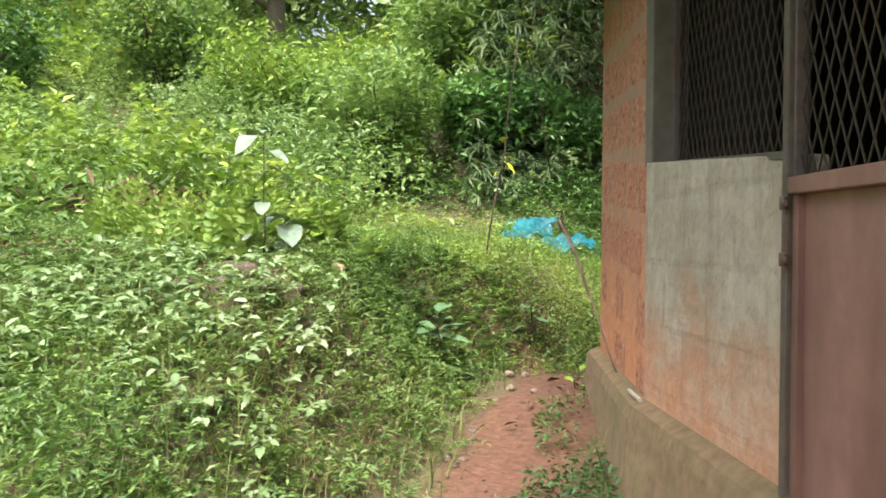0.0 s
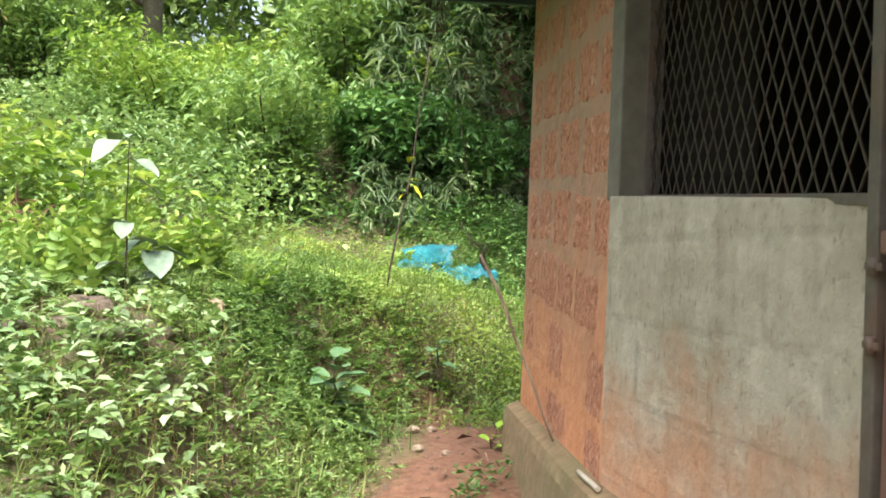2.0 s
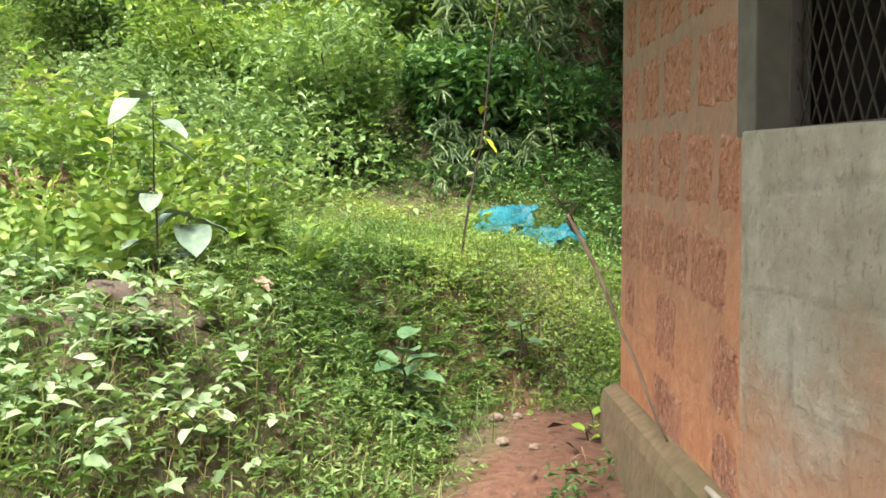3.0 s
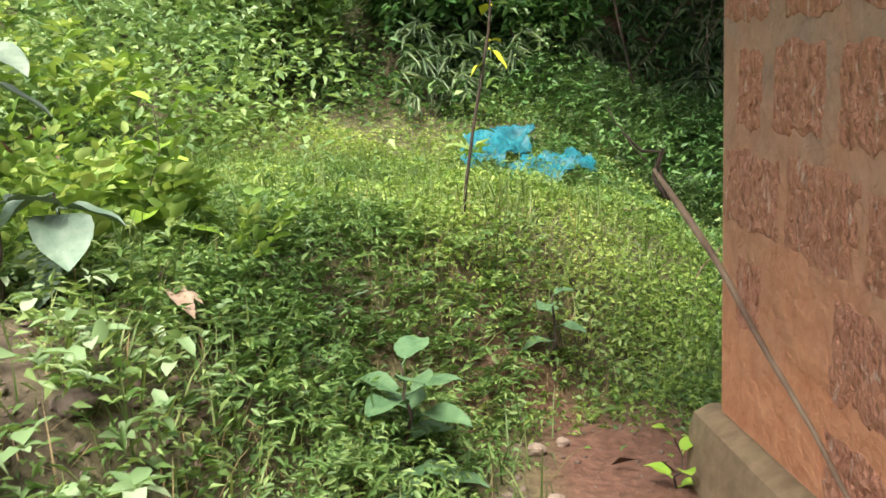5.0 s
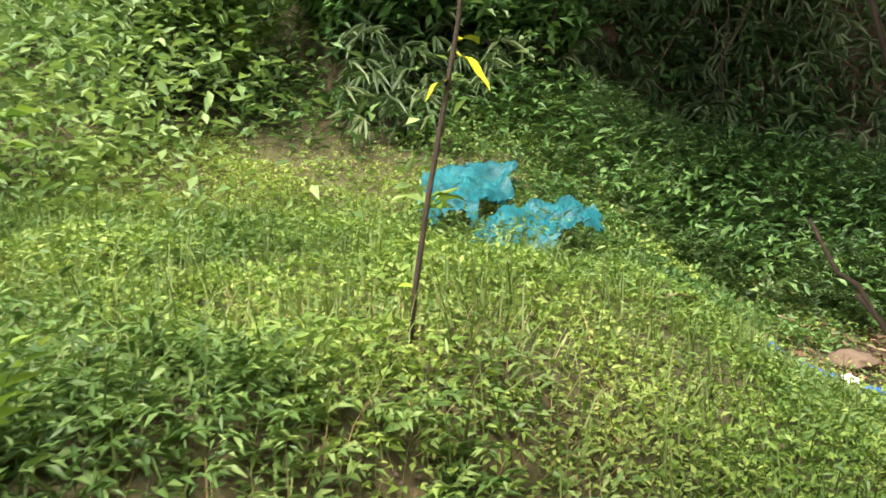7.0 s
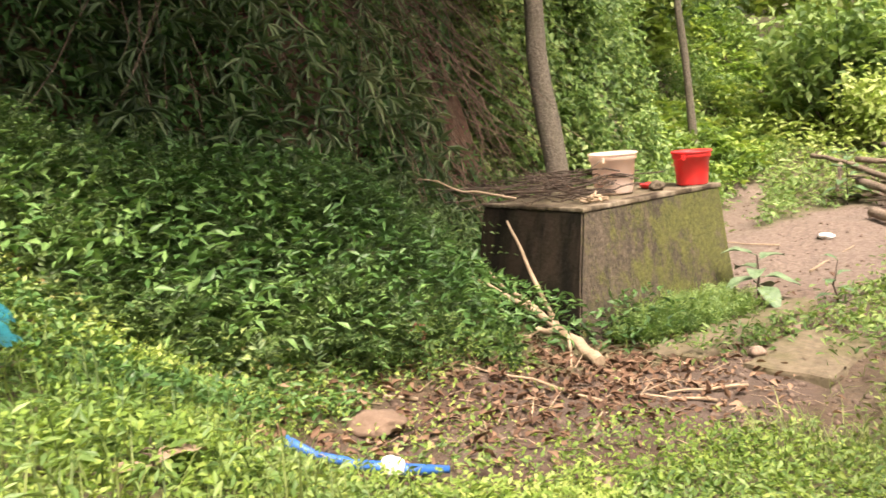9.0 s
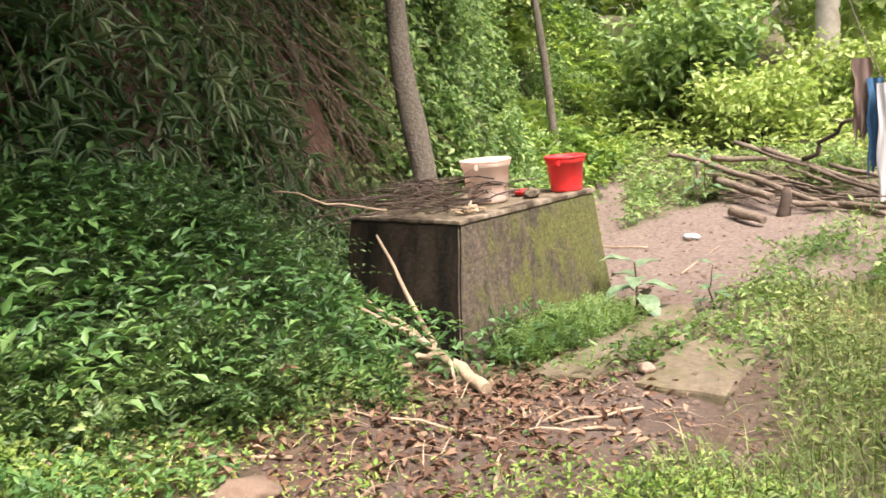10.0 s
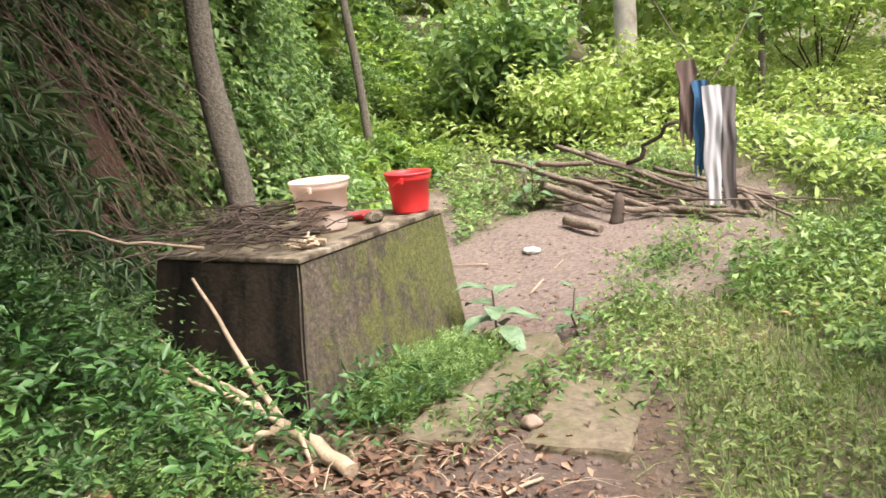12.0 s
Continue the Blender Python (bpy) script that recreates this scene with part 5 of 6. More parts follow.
way = np.stack([np.cos(a), np.sin(a), rng.normal(0.03, 0.06, k)], 1)
tagged(link_mesh("twig_litter", blade_mesh("twig_litter", np.stack([x, y, z + 0.012], 1), way, rng.uniform(0.08, 0.3, k), np.full(k, 0.007)), DRYWOOD), "thin dry twigs strewn over the soil", "twigs", kind="stuff")

def clods(name, n, area, keep, size, material, label):
    """Crumbs of soil and grit: small uneven lumps half sunk in the ground."""
    x, y, z = on_ground(n, *area, lambda x, y: keep(x, y) * ~inside_house(x, y))
    m = len(x)
    r = size[0] + (size[1] - size[0]) * rng.uniform(0, 1, m) ** 4
    d = np.array([[1, 0, 0], [0, 1, 0], [-1, 0, 0], [0, -1, 0], [0, 0, 0.7], [0, 0, -0.5]])
    a = rng.uniform(0, math.tau, m)
    v = d[None] * rng.uniform(0.6, 1.25, (m, 6, 1)) * r[:, None, None]
    vx = v[..., 0] * np.cos(a)[:, None] - v[..., 1] * np.sin(a)[:, None]
    vy = v[..., 0] * np.sin(a)[:, None] + v[..., 1] * np.cos(a)[:, None]
    vv = np.stack([vx + x[:, None], vy + y[:, None], v[..., 2] + z[:, None]], 2).reshape(-1, 3)
    i = np.arange(m)[:, None] * 6
    f = np.concatenate([i + t for t in ([0, 1, 4], [1, 2, 4], [2, 3, 4], [3, 0, 4], [1, 0, 5], [2, 1, 5], [3, 2, 5], [0, 3, 5])], 1).reshape(-1, 3)
    return tagged(link_mesh(name, fast_mesh(name, vv, f), material), label, "soil", kind="stuff")


CRUMB = stained("soil_crumbs", (0.09, 0.063, 0.047), (0.20, 0.15, 0.115), (0.12, 0.072, 0.05), 0.95, 30, 2.5, 0.7, 0.4, world_space=True)
clods("soil_crumbs", 17000, (0.2, 9.8, 8.0, 12.5), lambda x, y: bare(x, y) * (1 - 0.75 * sstep(4.8, 6.2, x)), (0.004, 0.03), CRUMB, "crumbs of earth and grit on the bare yard")
clods("mound_crumbs", 9000, (-2.4, -0.1, 3.2, 6.8), lambda x, y: 0.5 + 0.5 * bare(x, y), (0.004, 0.022), CRUMB, "crumbs of earth and grit on the mound")
clods("path_crumbs", 2500, (-0.5, 0.6, 3.0, 7.0), lambda x, y: bare(x, y), (0.003, 0.014), CRUMB, "crumbs of earth and grit on the path")

# hillside thicket
def hill(x, y):
    d = -0.35 * x + 0.94 * y - 7.6
    return sstep(0, 1.0, d) * sstep(0.5, -0.3, x - 0.08 * (y - 9)) * sstep(0.9, 1.25, np.hypot((x + 0.25) / 1.25, (y - 9.3) / 1.0))


weeds("hill_weeds", 205000, (-11, 0.6, 6.0, 19), lambda x, y: hill(x, y) * (0.3 + 0.7 * clump(x, y, 1.5, 3)), lambda x, y: 0.25 + 0.70 * clump(x, y, 1.5, 3), (0.04, 0.09), 0.45, LEAF_HILL, "tall bright thicket on the hillside", power=0.8)
whorls("hill_lime", 5200, (-9, 0.2, 7.5, 17), lambda x, y: hill(x, y) * (clump(x, y, 1.1, 8) > 0.5), lambda x, y: 0.4 + 0.9 * clump(x, y, 1.3, 8), 8, (0.07, 0.14), 0.45, LEAF_LIME, "light green bushes on the hillside", 0.4)
whorls("hill_pale", 6500, (-9, 0.2, 7.8, 15), lambda x, y: hill(x, y) * (clump(x, y, 1.9, 11) > 0.4), lambda x, y: 0.5 + 0.6 * clump(x, y, 1.3, 4), 6, (0.05, 0.10), 0.50, LEAF_PALE, "pale broad leaves in the hillside thicket", 0.1)
weeds("side_weeds", 40000, (-8, -2.6, 1.5, 9.5), lambda x, y: green(x, y) * (0.3 + 0.7 * clump(x, y, 1.7, 3)), lambda x, y: 0.12 + 0.4 * clump(x, y, 1.7, 3), (0.05, 0.12), 0.45, LEAF_FIELD, "bright weeds on the upper terrace")


def bush(x, y, r, h, n, size, ratio, material, label, seed, stems=9):
    b = thing("bush", label, "bush", Matrix.Translation(gp(x, y)))
    rd = random.Random(seed)
    tips = []
    for i in range(stems):
        a = i * math.tau / stems + rd.uniform(-0.3, 0.3)
        q = Vector((math.cos(a) * r * rd.uniform(0.3, 0.8), math.sin(a) * r * rd.uniform(0.3, 0.8), h * rd.uniform(0.55, 0.95)))
        lp = bent((0.04 * math.cos(a), 0.04 * math.sin(a), -0.05), q, 5, 0.12, seed + i)
        part("stem", tube(lp, [0.016, 0.014, 0.012, 0.010, 0.008, 0.005], 5), DARKTWIG, b)
        tips += [tuple(lp[3]), tuple(lp[5]), tuple(lp[4])]
    link_mesh("foliage", crown_leaves(tips, r * 0.42, int(n * 1.7), size[0] * 0.72, size[1] * 0.72, ratio, 0.15), material, b)
    return b


bush(-0.75, 10.6, 0.55, 1.1, 1900, (0.10, 0.20), 0.50, LEAF_DARK, "dark broad-leaved bush on the bank", 1)
bush(0.1, 10.8, 0.6, 1.2, 1800, (0.09, 0.17), 0.40, LEAF_DARK, "dark leafy bush at the foot of the bank", 2)
bush(-1.9, 10.3, 0.9, 1.3, 2400, (0.09, 0.16), 0.45, LEAF_HILL, "green bush on the hillside", 3)
bush(-3.2, 11.3, 1.1, 1.25, 2600, (0.10, 0.18), 0.40, LEAF_LIME, "light green bush on the hillside", 4)
bush(-1.3, 11.8, 1.1, 1.6, 2800, (0.10, 0.20), 0.45, LEAF_HILL, "tall light green bush on the hillside", 5)
bush(-0.3, 11.5, 0.9, 1.6, 2800, (0.10, 0.18), 0.40, LEAF_HILL, "tall leafy bush above the bank", 6)
bush(-5.2, 12.2, 1.2, 2.0, 2400, (0.10, 0.18), 0.45, LEAF_FIELD, "leafy bush on the hillside", 7)
bush(-6.6, 10.2, 1.1, 1.6, 2200, (0.10, 0.18), 0.45, LEAF_DARK, "dark bush on the upper terrace", 8)

# trees on the hillside
def hang_tree(x, y, h, r, label, seed, n=4200, mt=None, l=(0.14, 0.26), ratio=0.26, limbs=9, reach=1.6, first=0.35, crown=0.85, lean=(0.3, 0.0)):
    p = gp(x, y)
    return tree(p, (p[0] + lean[0], p[1] + lean[1], p[2] + h), r, r * 0.45, label, BARK, mt or LEAF_HILL, limbs, crown, n, l, ratio, first, reach, seed, 0.7, 0.25)


hang_tree(-4.9, 15.2, 5.5, 0.17, "mango tree with long drooping leaves on the hillside", 11, 5200, first=0.28, reach=2.2)
hang_tree(-6.2, 13.6, 5.0, 0.13, "mango tree with drooping leaves on the hillside", 12, 4200, first=0.3, reach=1.8)
hang_tree(-7.6, 16.5, 6.0, 0.15, "leafy tree on the hillside", 14, 4200, LEAF_DEEP, reach=2.2)
hang_tree(-9.6, 13.5, 6.0, 0.15, "leafy tree on the hillside", 16, 3800, LEAF_DEEP, reach=2.2)


# far woods
def woods(name, n, blobs, size, material, label):
    blobs = np.asarray(blobs, dtype=float)
    i = rng.integers(0, len(blobs), n)
    o = rng.normal(0, 1, (n, 3))
    o /= np.linalg.norm(o, axis=1, keepdims=True)
    o *= blobs[i, 3:6] * (rng.uniform(0.3, 1, n) ** 0.45)[:, None]
    o *= 1 + 0.25 * np.sin(o[:, [1]] * 1.9 + i[:, None])
    way, up = spread(n, 1.2)
    way[:, 2] -= 0.25
    L = rng.uniform(size[0], size[1], n)
    ob = link_mesh(name, leaf_mesh(name, blobs[i, :3] + o, way, up, L, L * 0.5), material)
    return tagged(ob, label, "trees", kind="stuff")


def wood_blobs(n, x0, x1, y0, y1, r0, r1, lift, seed):
    rd = random.Random(seed)
    out = []
    for _ in range(n):
        x, y = rd.uniform(x0, x1), rd.uniform(y0, y1)
        r = rd.uniform(r0, r1)
        out.append((x, y, float(height(x, y)) + lift * rd.uniform(0.2, 1.0), r, r, r * rd.uniform(0.8, 1.4)))
    return out


woods("far_woods_left", 50000, wood_blobs(34, -26, -4.5, 18, 30, 1.2, 2.6, 5.0, 1) + wood_blobs(10, -4.5, 4, 20, 27, 0.8, 1.2, 0.3, 6), (0.25, 0.5), LEAF_HILL, "woods at the top of the hillside")
woods("far_woods_ahead", 42000, wood_blobs(34, 6, 30, 15.5, 28, 1.2, 2.4, 4.5, 2), (0.2, 0.4), LEAF_LIME, "woods above the bank")
woods("far_woods_right", 52000, wood_blobs(60, 15, 34, -8, 18, 1.2, 2.6, 4.5, 3), (0.2, 0.4), LEAF_BRIGHT, "woods beyond the yard")
woods("woods_behind", 15000, wood_blobs(40, -26, -9, -14, 16, 1.4, 3.0, 5.0, 4), (0.3, 0.6), LEAF_FIELD, "woods beyond the terrace")
woods("woods_back", 12000, wood_blobs(30, -14, 20, -22, -8, 1.4, 3.0, 5.0, 5), (0.3, 0.6), LEAF_FIELD, "woods behind the house")

# leafy slope behind the tank
def slope(x, y):
    b = y - bank_y(x)
    return sstep(-0.25, 0.1, b) * sstep(4.4, 5.3, x + 0.35 * b) * sstep(20, 16, x) * sstep(6, 4.5, b)


weeds("slope_leaves", 110000, (4.0, 14, 11.5, 19), lambda x, y: slope(x, y) * (0.35 + 0.65 * clump(x, y, 2.1, 3)), lambda x, y: 0.15 + 0.45 * clump(x, y, 2.1, 3), (0.06, 0.13), 0.42, LEAF_FIELD, "lush green leaves covering the slope behind the tank", tilt=1.1)
whorls("slope_lime", 4600, (5.6, 13, 11.7, 17), lambda x, y: slope(x, y) * (clump(x, y, 1.4, 6) > 0.5), lambda x, y: 0.2 + 0.5 * clump(x, y, 2.1, 3), 6, (0.09, 0.18), 0.45, LEAF_LIME, "light green creepers on the slope behind the tank", 0.2)


def yard_back(x, y):
    return sstep(8.6, 10.2, x + 0.9 * wob(x, y, 0.9) - 0.25 * (y - 10)) * green(x, y) * sstep(20, 17, x)


weeds("yard_weeds", 70000, (8, 19, 4, 14), lambda x, y: yard_back(x, y) * (0.25 + 0.75 * clump(x, y, 1.3, 9)), lambda x, y: 0.08 + 0.45 * clump(x, y, 1.3, 9), (0.06, 0.14), 0.42, LEAF_BRIGHT, "bright weeds at the back of the yard")
weeds("mid_weeds", 30000, (5.2, 10.5, 5.5, 9.8), lambda x, y: green(x, y) * (clump(x, y, 2.2, 9) > 0.42), lambda x, y: 0.05 + 0.2 * clump(x, y, 2.2, 9), (0.04, 0.09), 0.4, LEAF_FIELD, "leafy weeds in the yard")
bush(10.8, 11.9, 0.9, 1.0, 1800, (0.10, 0.2), 0.45, LEAF_BRIGHT, "light green bush behind the woodpile", 21)
bush(12.0, 11.0, 1.0, 1.2, 1800, (0.10, 0.2), 0.45, LEAF_BRIGHT, "light green bush behind the woodpile", 22)
bush(11.5, 13.2, 1.2, 2.2, 2200, (0.16, 0.30), 0.5, LEAF_HILL, "broad-leaved bush at the back of the yard", 23)
bush(14.0, 9.5, 1.4, 2.4, 2400, (0.12, 0.24), 0.45, LEAF_BRIGHT, "leafy bush at the back of the yard", 24)
bush(13.0, 7.4, 1.2, 1.8, 2000, (0.12, 0.22), 0.45, LEAF_BRIGHT, "light green bush at the back of the yard", 25)
bush(9.4, 15.0, 1.2, 1.6, 2200, (0.16, 0.30), 0.5, LEAF_BRIGHT, "broad light green leaves above the slope", 26)
p = gp(14.1, 12.3)
tree(p, (p[0] + 0.3, p[1] + 0.2, p[2] + 6.0), 0.19, 0.12, "pale white-barked tree at the back of the yard", PALEBARK, LEAF_DEEP, 7, 1.1, 3000, (0.14, 0.24), 0.4, 0.55, 2.0, 31)
p = gp(8.75, 13.4)
tree(p, (p[0] - 0.1, p[1] + 0.2, p[2] + 4.5), 0.055, 0.03, "slim tree standing on the leafy slope", BARK, LEAF_DEEP, 6, 0.9, 2200, (0.12, 0.2), 0.4, 0.5, 1.6, 32)
p = gp(12.7, 10.0)
tree(p, (p[0] + 0.1, p[1], p[2] + 3.6), 0.05, 0.03, "slim tree that holds the clothes line", BARK, LEAF_FIELD, 7, 0.7, 1800, (0.10, 0.18), 0.4, 0.3, 0.9, 33, sway=0.04)


# the dark bank: tufts of bamboo leaves and hanging roots
def tufts(name, n, x0, x1, k, size, material, label):
    x = rng.uniform(x0, x1, n)
    b = rng.uniform(-0.1, 1.0, n)
    y = bank_y(x) + b
    z = height(x, y) + rng.uniform(-0.05, 0.35, n)
    y = y - rng.uniform(0.0, 0.6, n) ** 1.5
    tip = np.stack([x, y, z], 1)
    a = rng.normal(-math.pi / 2, 1.1, (n, k))
    e = rng.normal(-0.35, 0.45, (n, k))
    way = np.stack([np.cos(a) * np.cos(e), np.sin(a) * np.cos(e), np.sin(e)], 2).reshape(-1, 3)
    up = np.tile([0.0, -0.4, 1.0], (n * k, 1)) + rng.normal(0, 0.3, (n * k, 3))
    L = rng.uniform(size[0], size[1], n * k)
    return tagged(link_mesh(name, leaf_mesh(name, np.repeat(tip, k, 0), way, up, L, L * 0.12, 0.3), material), label, "bamboo", kind="stuff")


tufts("bamboo_tufts", 3000, -0.9, 3.9, 6, (0.08, 0.21), LEAF_BAMBOO, "tufts of narrow bamboo leaves hanging on the dark bank")
def wall_leaves(name, n, x0, x1, size, ratio, material, label, out=0.16, keep=0.3):
    """Leaves over the steep face, spread evenly up its height."""
    x = rng.uniform(x0, x1, n)
    s = rng.uniform(0.02, 0.98, n)
    k = clump(x, s * 3.3, 2.6, 4) > keep
    x, s = x[k], s[k]
    wide = 1.1 + 2.2 * sstep(6.0, 9.5, x)
    y = bank_y(x) + wide * (0.5 - np.sin(np.arcsin(1 - 2 * s) / 3)) - 0.1 * wob(x, x, 3.7, 4)
    m = len(x)
    o = rng.uniform(0.0, out, m) * (0.4 + clump(x, s * 3.3, 2.6, 4))
    pos = np.stack([x, y - o, height(x, y) + 0.4 * o], 1)
    a = rng.normal(-math.pi / 2, 1.0, m)
    e = rng.normal(-0.4, 0.5, m)
    way = np.stack([np.cos(a) * np.cos(e), np.sin(a) * np.cos(e), np.sin(e)], 1)
    up = np.stack([rng.normal(0, 0.4, m), rng.normal(-0.6, 0.3, m), np.ones(m)], 1)
    L = rng.uniform(size[0], size[1], m)
    return tagged(link_mesh(name, leaf_mesh(name, pos, way, up, L, L * ratio * rng.uniform(0.7, 1.2, m)), material), label, "creepers", kind="stuff")


wall_leaves("bank_wall_leaves", 26000, -1.0, 4.5, (0.06, 0.13), 0.34, LEAF_DARK, "dark leaves hanging over the steep bank", 0.2, 0.35)
wall_leaves("creeper_wall", 30000, 4.75, 8.0, (0.04, 0.10), 0.5, LEAF_FIELD, "bright green creepers hanging over the end of the bank", 0.5, 0.2)


def bank_zone(x, y):
    return steep(x, y) * (clump(x, y * 3, 2.0, 5) > 0.30) * sstep(6.0, 5.2, x)


weeds("bank_creepers", 60000, (4.3, 6.6, 11.2, 13.8), lambda x, y: sstep(-0.2, 0.1, y - bank_y(x)) * sstep(2.2, 1.5, y - bank_y(x)) * sstep(4.6, 5.0, x), lambda x, y: 0.12 + 0.25 * clump(x, y, 3.0, 2), (0.05, 0.11), 0.42, LEAF_FIELD, "green creepers covering the end of the bank", tilt=1.3)
weeds("bank_leaves", 120000, (-1.4, 6.0, 10.4, 13.6), bank_zone, lambda x, y: 0.10 + 0.30 * clump(x, y, 3.0, 2), (0.06, 0.14), 0.35, LEAF_DARK, "dark leaves clinging to the bank", tilt=1.3)


def back_zone(x, y):
    return green(x, y) * sstep(5.1, 5.5, x) * sstep(9.9, 10.4, y) * sstep(0.2, -0.2, y - bank_y(x))


weeds("back_weeds", 26000, (5, 10, 9.8, 14), lambda x, y: back_zone(x, y) * (0.2 + 0.8 * clump(x, y, 2.6, 1)), lambda x, y: 0.04 + 0.22 * clump(x, y, 2.6, 1), (0.04, 0.10), 0.4, LEAF_HILL, "leafy weeds between the tank and the slope")
bm = bmesh.new()
rr = random.Random(5)
for i in range(290):
    x = rr.gauss(4.0, 0.6) if i < 220 else rr.uniform(0.2, 3.6)
    b = rr.uniform(0.35, 0.95)
    y = float(bank_y(x)) + b
    top = Vector((x, y - 0.10, float(height(x, y)) + rr.uniform(0.0, 0.4)))
    ln = rr.uniform(0.5, 1.7)
    q = Vector((x + rr.gauss(0.12, 0.5), float(bank_y(x)) + rr.uniform(-0.25, 0.15), top.z - ln))
    q.z = max(q.z, float(height(q.x, q.y)) + 0.01)
    r = rr.uniform(0.002, 0.006)
    tube(bent(top, q, 6, 0.10, i), [r, r, r * 0.9, r * 0.8, r * 0.7, r * 0.6, r * 0.4], 4, bm)
roots = part("hanging_roots", bm, ROOT)
tagged(roots, "brown roots and dry creepers hanging down the bank", "roots", kind="stuff")

# unseen bamboo crowns, added above the bank to keep it in shade
blobs = []
rr = random.Random(8)
for i in range(40):
    x = rr.uniform(0.7, 5.6)
    y = float(bank_y(x)) + rr.uniform(-1.8 if x < 3.2 else -0.2, 2.0)
    blobs.append((x, y, rr.uniform(4.6, 6.6), 1.1, 1.1, 0.6))
woods("bamboo_canopy", 23000, blobs, (0.22, 0.44), LEAF_BAMBOO, "unseen bamboo crowns added to shade the bank")
# canes added to carry those crowns
for i in range(14):
    x = rr.uniform(1.6, 5.4)
    y = float(bank_y(x)) + rr.uniform(1.2, 2.4)
    p = gp(x, y, -0.1)
    c = part("bamboo_cane", tube(bent(p, (x + rr.uniform(-0.6, 0.6), y - rr.uniform(0.6, 2.2), rr.uniform(5.2, 6.6)), 10, 0.2, i), [0.035 - 0.002 * k for k in range(11)], 7), LEAF_PALE)
    tagged(c, "green bamboo cane added to carry the shading crowns", "bamboo", "bamboo canes")


# single plants
def plant(name, p, h, leaves, label, material, stem_r=0.007, lean=(0, 0), category="plant", seed=1):
    """A stem with separate leaves: (height share, heading, rise, length, width)."""
    t = thing(name, label, category, Matrix.Translation(p))
    pts = bent((0, 0, -0.04), (lean[0], lean[1], h), 8, 0.06, seed)
    part("stem", tube(pts, [stem_r * (1.1 - 0.08 * i) for i in range(9)], 7), DARKTWIG if stem_r < 0.012 else BARK, t)
    for f, a, e, ln, wd in leaves:
        base = pts[min(8, int(f * 8))]
        bm = bmesh.new()
        d = Vector((math.cos(a) * math.cos(e), math.sin(a) * math.cos(e), math.sin(e)))
        s = d.cross(Vector((0, 0, 1))).normalized()
        nrm = s.cross(d)
        base = base + d * ln * 0.18
        rows = []
        n = 7
        for i in range(n + 1):
            u = i / n
            w = wd / 2 * math.sin(math.pi * min(1, u * 0.93 + 0.07)) ** 0.75 * (1 - 0.35 * u) * 1.25
            c = base + d * ln * u - Vector((0, 0, 1)) * ln * 0.30 * u * u
            wav = 0.06 * wd * math.sin(u * 9 + a)
            rows.append([bm.verts.new(c + s * w * k + nrm * (abs(k) * w * 0.3 + wav * abs(k))) for k in (-1, -0.5, 0, 0.5, 1)])
        for r0, r1 in zip(rows, rows[1:]):
            for k in range(4):
                bm.faces.new((r0[k], r0[k + 1], r1[k + 1], r1[k])).smooth = True
        lf = part("leaf", bm, material, t)
        part("stalk", tube([base - d * ln * 0.18, base + d * ln * 0.05], [0.003, 0.002], 5), material, lf)
    return t


def ring(n, f0, f1, ln, wd, e0=0.5, e1=0.1, turn=0.0):
    return [(f0 + (f1 - f0) * i / max(1, n - 1), turn + i * 2.4, e1 + (e0 - e1) * i / max(1, n - 1), ln * (1 - 0.25 * i / n), wd * (1 - 0.25 * i / n)) for i in range(n)]


def plain_leaf(name, a, b, rough=0.5):
    m, n, l, bs = mat(name, rough)
    c = noise_tex(n, l, coords(n, l), 22, 4)
    l.new(ramp(n, l, c, [(0.35, a), (0.7, b)]), bs.inputs["Base Color"])
    bump(n, l, bs, noise_tex(n, l, coords(n, l), 60, 5, 0.7), 0.5, 0.01)
    return m


PL_GREEN = plain_leaf("plant_green", (0.055, 0.125, 0.05), (0.12, 0.21, 0.09))
PL_GREYGREEN = plain_leaf("plant_dull_green", (0.075, 0.135, 0.06), (0.17, 0.245, 0.135))
PL_GREY = plain_leaf("plant_greygreen", (0.13, 0.21, 0.135), (0.25, 0.33, 0.23))
PL_WHITE = plain_leaf("plant_silver", (0.14, 0.195, 0.13), (0.235, 0.29, 0.205))
PL_LIME = plain_leaf("plant_lime", (0.20, 0.36, 0.03), (0.32, 0.46, 0.05))
PL_YELLOW = plain_leaf("plant_yellow", (0.42, 0.48, 0.02), (0.58, 0.55, 0.03))
plant("broadleaf_plant", gp(-0.41, 5.86), 0.29, ring(12, 0.15, 1.0, 0.19, 0.115, 0.5, 0.05), "young plant with broad pointed green leaves", PL_GREEN, seed=2)
plant("broadleaf_plant", gp(0.02, 6.66), 0.26, ring(6, 0.4, 1.0, 0.11, 0.085, 0.3, 0.0, 1.0), "small plant with rounded pale leaves", PL_GREEN, seed=3)
plant("broadleaf_plant", gp(-1.10, 5.50), 0.24, [(1.0, -2.4, -0.35, 0.12, 0.105), (0.9, -1.0, -0.55, 0.14, 0.12), (0.7, -1.8, -0.8, 0.12, 0.10), (0.9, 0.3, -0.1, 0.12, 0.09), (0.5, 3.4, -0.2, 0.12, 0.10)], "plant with large grey-green heart-shaped leaves", PL_GREY, seed=4)
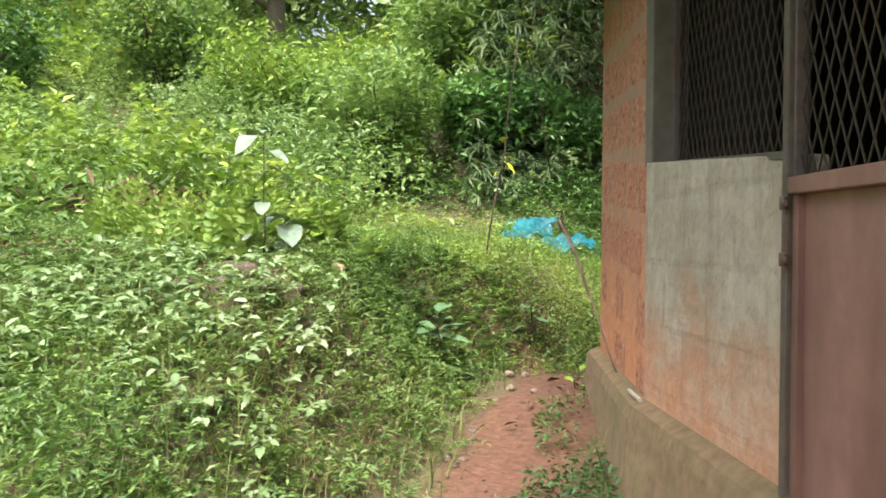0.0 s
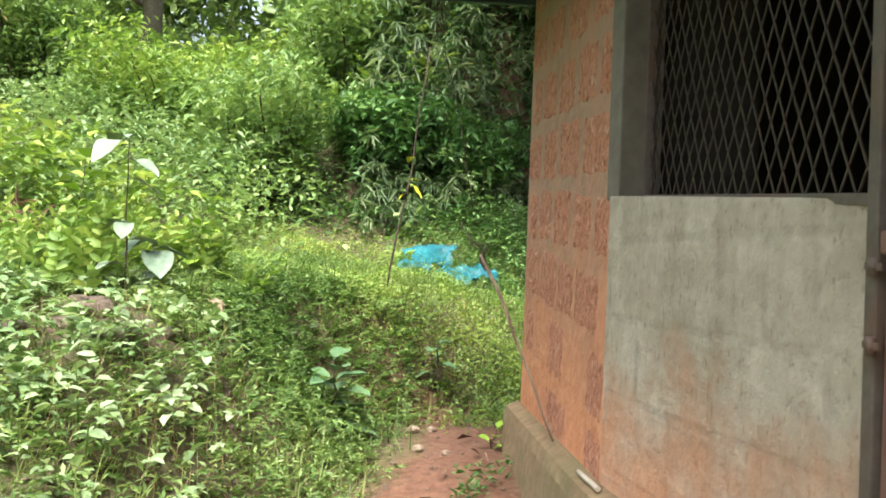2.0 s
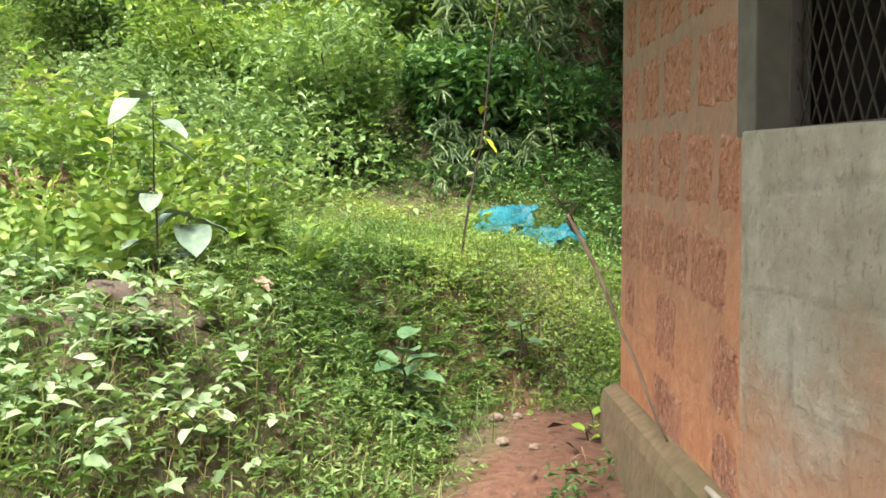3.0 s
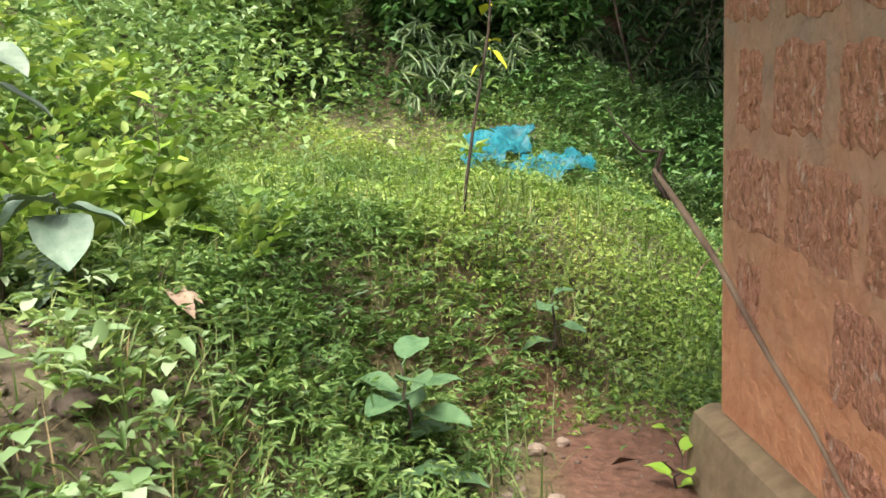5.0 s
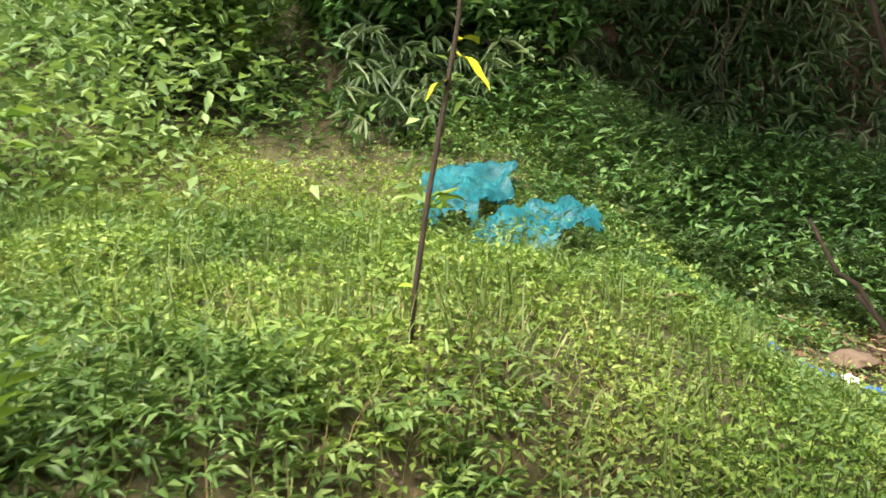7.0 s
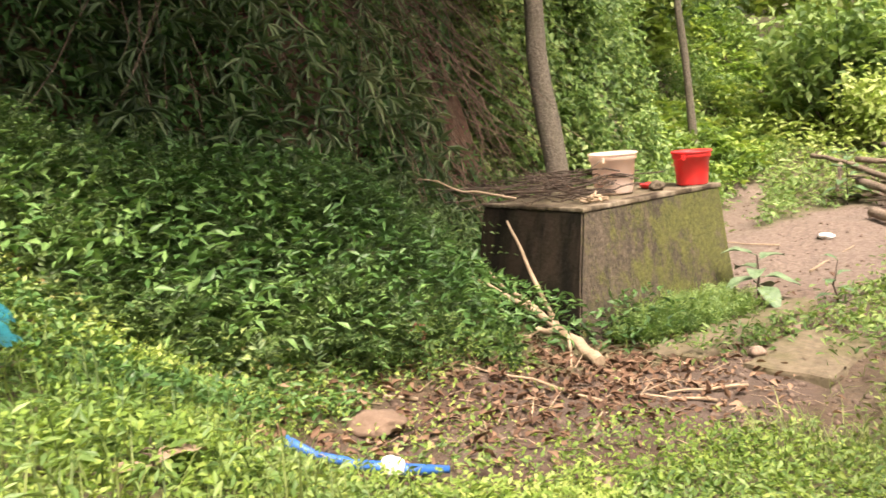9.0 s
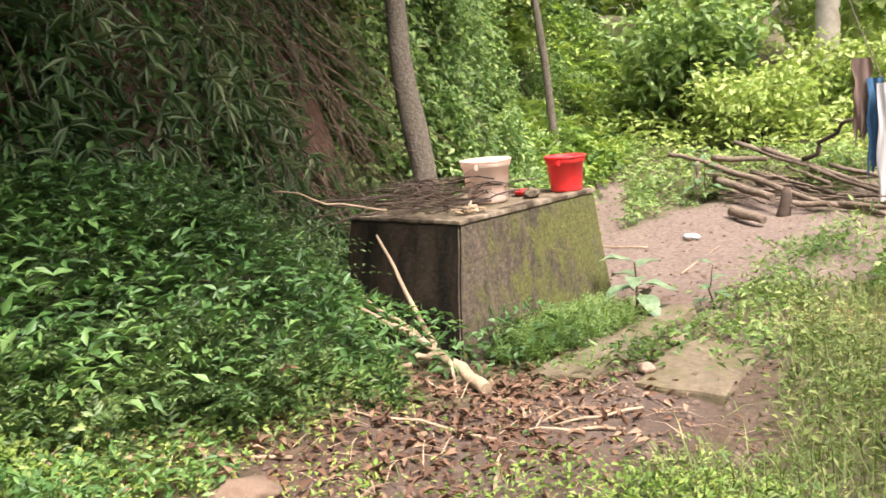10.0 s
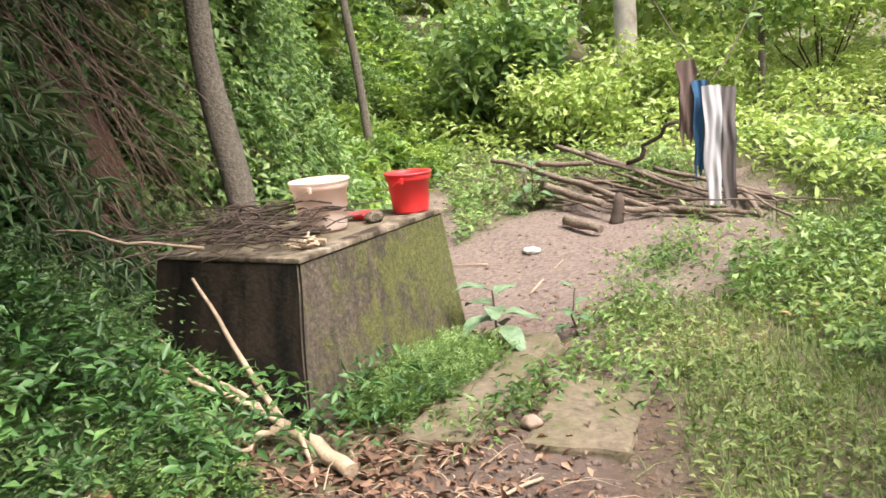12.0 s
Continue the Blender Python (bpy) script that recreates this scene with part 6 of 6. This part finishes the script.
plant("silver_plant", gp(-1.18, 5.38), 0.62, [(1.0, -2.0, -0.40, 0.16, 0.125), (1.0, 2.4, 0.25, 0.15, 0.09), (0.9, -0.5, -0.2, 0.15, 0.08), (0.75, 0.2, -0.3, 0.12, 0.06), (0.6, -1.3, -0.4, 0.10, 0.07), (0.5, 2.6, 0.0, 0.13, 0.09), (0.4, 0.9, 0.1, 0.12, 0.08), (0.3, 4.0, 0.0, 0.12, 0.08)], "tall weed with silvery upper leaves", PL_WHITE, seed=5, lean=(0.03, -0.04), stem_r=0.004)
plant("lime_plant", gp(-1.5, 5.75), 0.62, ring(12, 0.3, 1.0, 0.15, 0.09, 0.5, 0.1), "tall weed with bright lime-green leaves", PL_LIME, seed=6, stem_r=0.0035)
plant("lime_plant", gp(-1.05, 5.95), 0.42, ring(10, 0.3, 1.0, 0.14, 0.07, 0.5, 0.1), "weed with bright lime-green leaves", PL_LIME, seed=7, stem_r=0.003)
plant("broadleaf_plant", gp(5.08, 9.98), 0.36, ring(15, 0.1, 1.0, 0.27, 0.15, 0.35, -0.75), "broad-leaved plant growing at the corner of the tank", PL_GREYGREEN, seed=8, stem_r=0.011)
plant("broadleaf_plant", gp(5.45, 9.62), 0.3, ring(7, 0.2, 1.0, 0.13, 0.07, 0.5, 0.0), "small leafy plant beside a sunk slab", PL_GREEN, seed=9)
plant("broadleaf_plant", gp(8.55, 11.35), 0.5, ring(10, 0.3, 1.0, 0.22, 0.12, 0.5, 0.0), "leafy plant behind the woodpile", PL_GREEN, seed=10)
plant("lime_plant", gp(0.30, 5.95), 0.14, ring(5, 0.3, 1.0, 0.09, 0.05, 0.7, 0.3), "small bright green plant at the plinth", PL_LIME, seed=11, stem_r=0.004)
sap = plant("sapling", (-0.30, 6.98, float(height(-0.30, 6.98))), 2.82 - float(height(-0.30, 6.98)), [(0.20, 2.6, 0.1, 0.06, 0.04), (0.30, 0.3, 0.1, 0.07, 0.045)], "thin dark sapling with a few yellow leaves", PL_LIME, 0.0065, (0.20, -0.06), seed=12)
for k, (f, a, e, ln, wd) in enumerate(((0.44, 3.4, -0.5, 0.06, 0.05), (0.48, -0.4, -0.7, 0.08, 0.05), (0.50, 0.9, 0.2, 0.06, 0.04), (0.60, 2.0, 0.0, 0.08, 0.05))):
    q = plant("tmp", (0, 0, 0), 0.01, [(0, a, e, ln, wd)], "", PL_YELLOW, 0.002)
    lf = [c for c in q.children if c.name.startswith("leaf")][0]
    for c in list(q.children):
        if c is not lf:
            bpy.data.objects.remove(c)
    bpy.data.objects.remove(q)
    lf.parent = sap
    lf.location = bent((0, 0, -0.04), (0.20, -0.06, 2.82 - float(height(-0.30, 6.98))), 50, 0.06, 12)[int(f * 50)]
    lf["label"] = "yellowing leaf"

# creeper hanging from the eave and leaning on the pier
v = thing("hanging_creeper", "dry brown creeper hanging from the eave to the plinth", "creeper")
part("stem", tube(bent((-0.02, 6.02, 2.83), (0.175, 5.79, 1.85), 7, 0.06, 3), 0.0026, 6), DARKTWIG, v)
part("stem", tube(bent((0.215, 5.75, 1.65), (0.480, 5.05, 1.012), 11, 0.035, 5), [0.005, 0.008, 0.009, 0.008, 0.007, 0.0065, 0.006, 0.0055, 0.005, 0.005, 0.0045, 0.004], 8), ROOT, v)
part("twig", tube(bent((0.235, 5.71, 1.59), (0.155, 5.83, 1.74), 6, 0.07, 16), [0.006, 0.005, 0.005, 0.004, 0.004, 0.003, 0.002], 6), DARKTWIG, v)
part("twig", tube(bent((0.24, 5.70, 1.585), (0.24, 5.84, 1.70), 6, 0.06, 17), [0.005, 0.005, 0.004, 0.004, 0.003, 0.003, 0.002], 6), DARKTWIG, v)
part("twig", tube(bent((0.20, 5.77, 1.67), (0.12, 5.84, 1.80), 4, 0.04, 6), 0.002, 5), DARKTWIG, v)
part("twig", tube(bent((0.28, 5.60, 1.42), (0.36, 5.72, 1.47), 4, 0.03, 7), 0.002, 5), DRYWOOD, v)
SHEATH = plain_leaf("dry_sheath", (0.21, 0.14, 0.09), (0.36, 0.265, 0.185), 0.8)
plant("dead_leaf", gp(-0.92, 5.62, 0.07), 0.02, [(0, -0.9, 0.05, 0.17, 0.045), (0, -0.6, 0.1, 0.12, 0.035), (0, 2.2, 0.05, 0.14, 0.04)], "pale curled dry leaves lying on the mound", SHEATH, 0.003, category="dead leaf", seed=13)
plant("dead_leaf", gp(0.50, 8.12, 0.09), 0.02, [(0, 0.4, 0.1, 0.12, 0.07), (0, 2.9, 0.1, 0.09, 0.06)], "brown curled dead leaf on the grass", SHEATH, 0.003, category="dead leaf", seed=14)
x = rng.normal(-2.75, 0.28, 500)
y = rng.normal(7.0, 0.25, 500)
z = height(x, y) + rng.uniform(0.02, 0.34, 500)
way, up = spread(500, 1.2)
way[:, 2] -= 0.4
L = rng.uniform(0.08, 0.2, 500)
tagged(link_mesh("dry_fronds", leaf_mesh("dry_fronds", np.stack([x, y, z], 1), way, up, L, L * 0.2), LEAF_DEAD), "heap of dried brown fronds on the mound", "fronds", kind="stuff")
weeds("plinth_weeds", 2600, (0.15, 0.6, 4.0, 6.0), lambda x, y: sstep(0.34, 0.20, np.abs(((x - HP[0]) * HU[1] - (y - HP[1]) * HU[0]) * 1.0 + 0.24)) * (clump(x, y, 5, 1) > 0.62), lambda x, y: 0.10 + 0 * x, (0.02, 0.04), 0.4, LEAF_DARK, "weeds along the foot of the plinth")
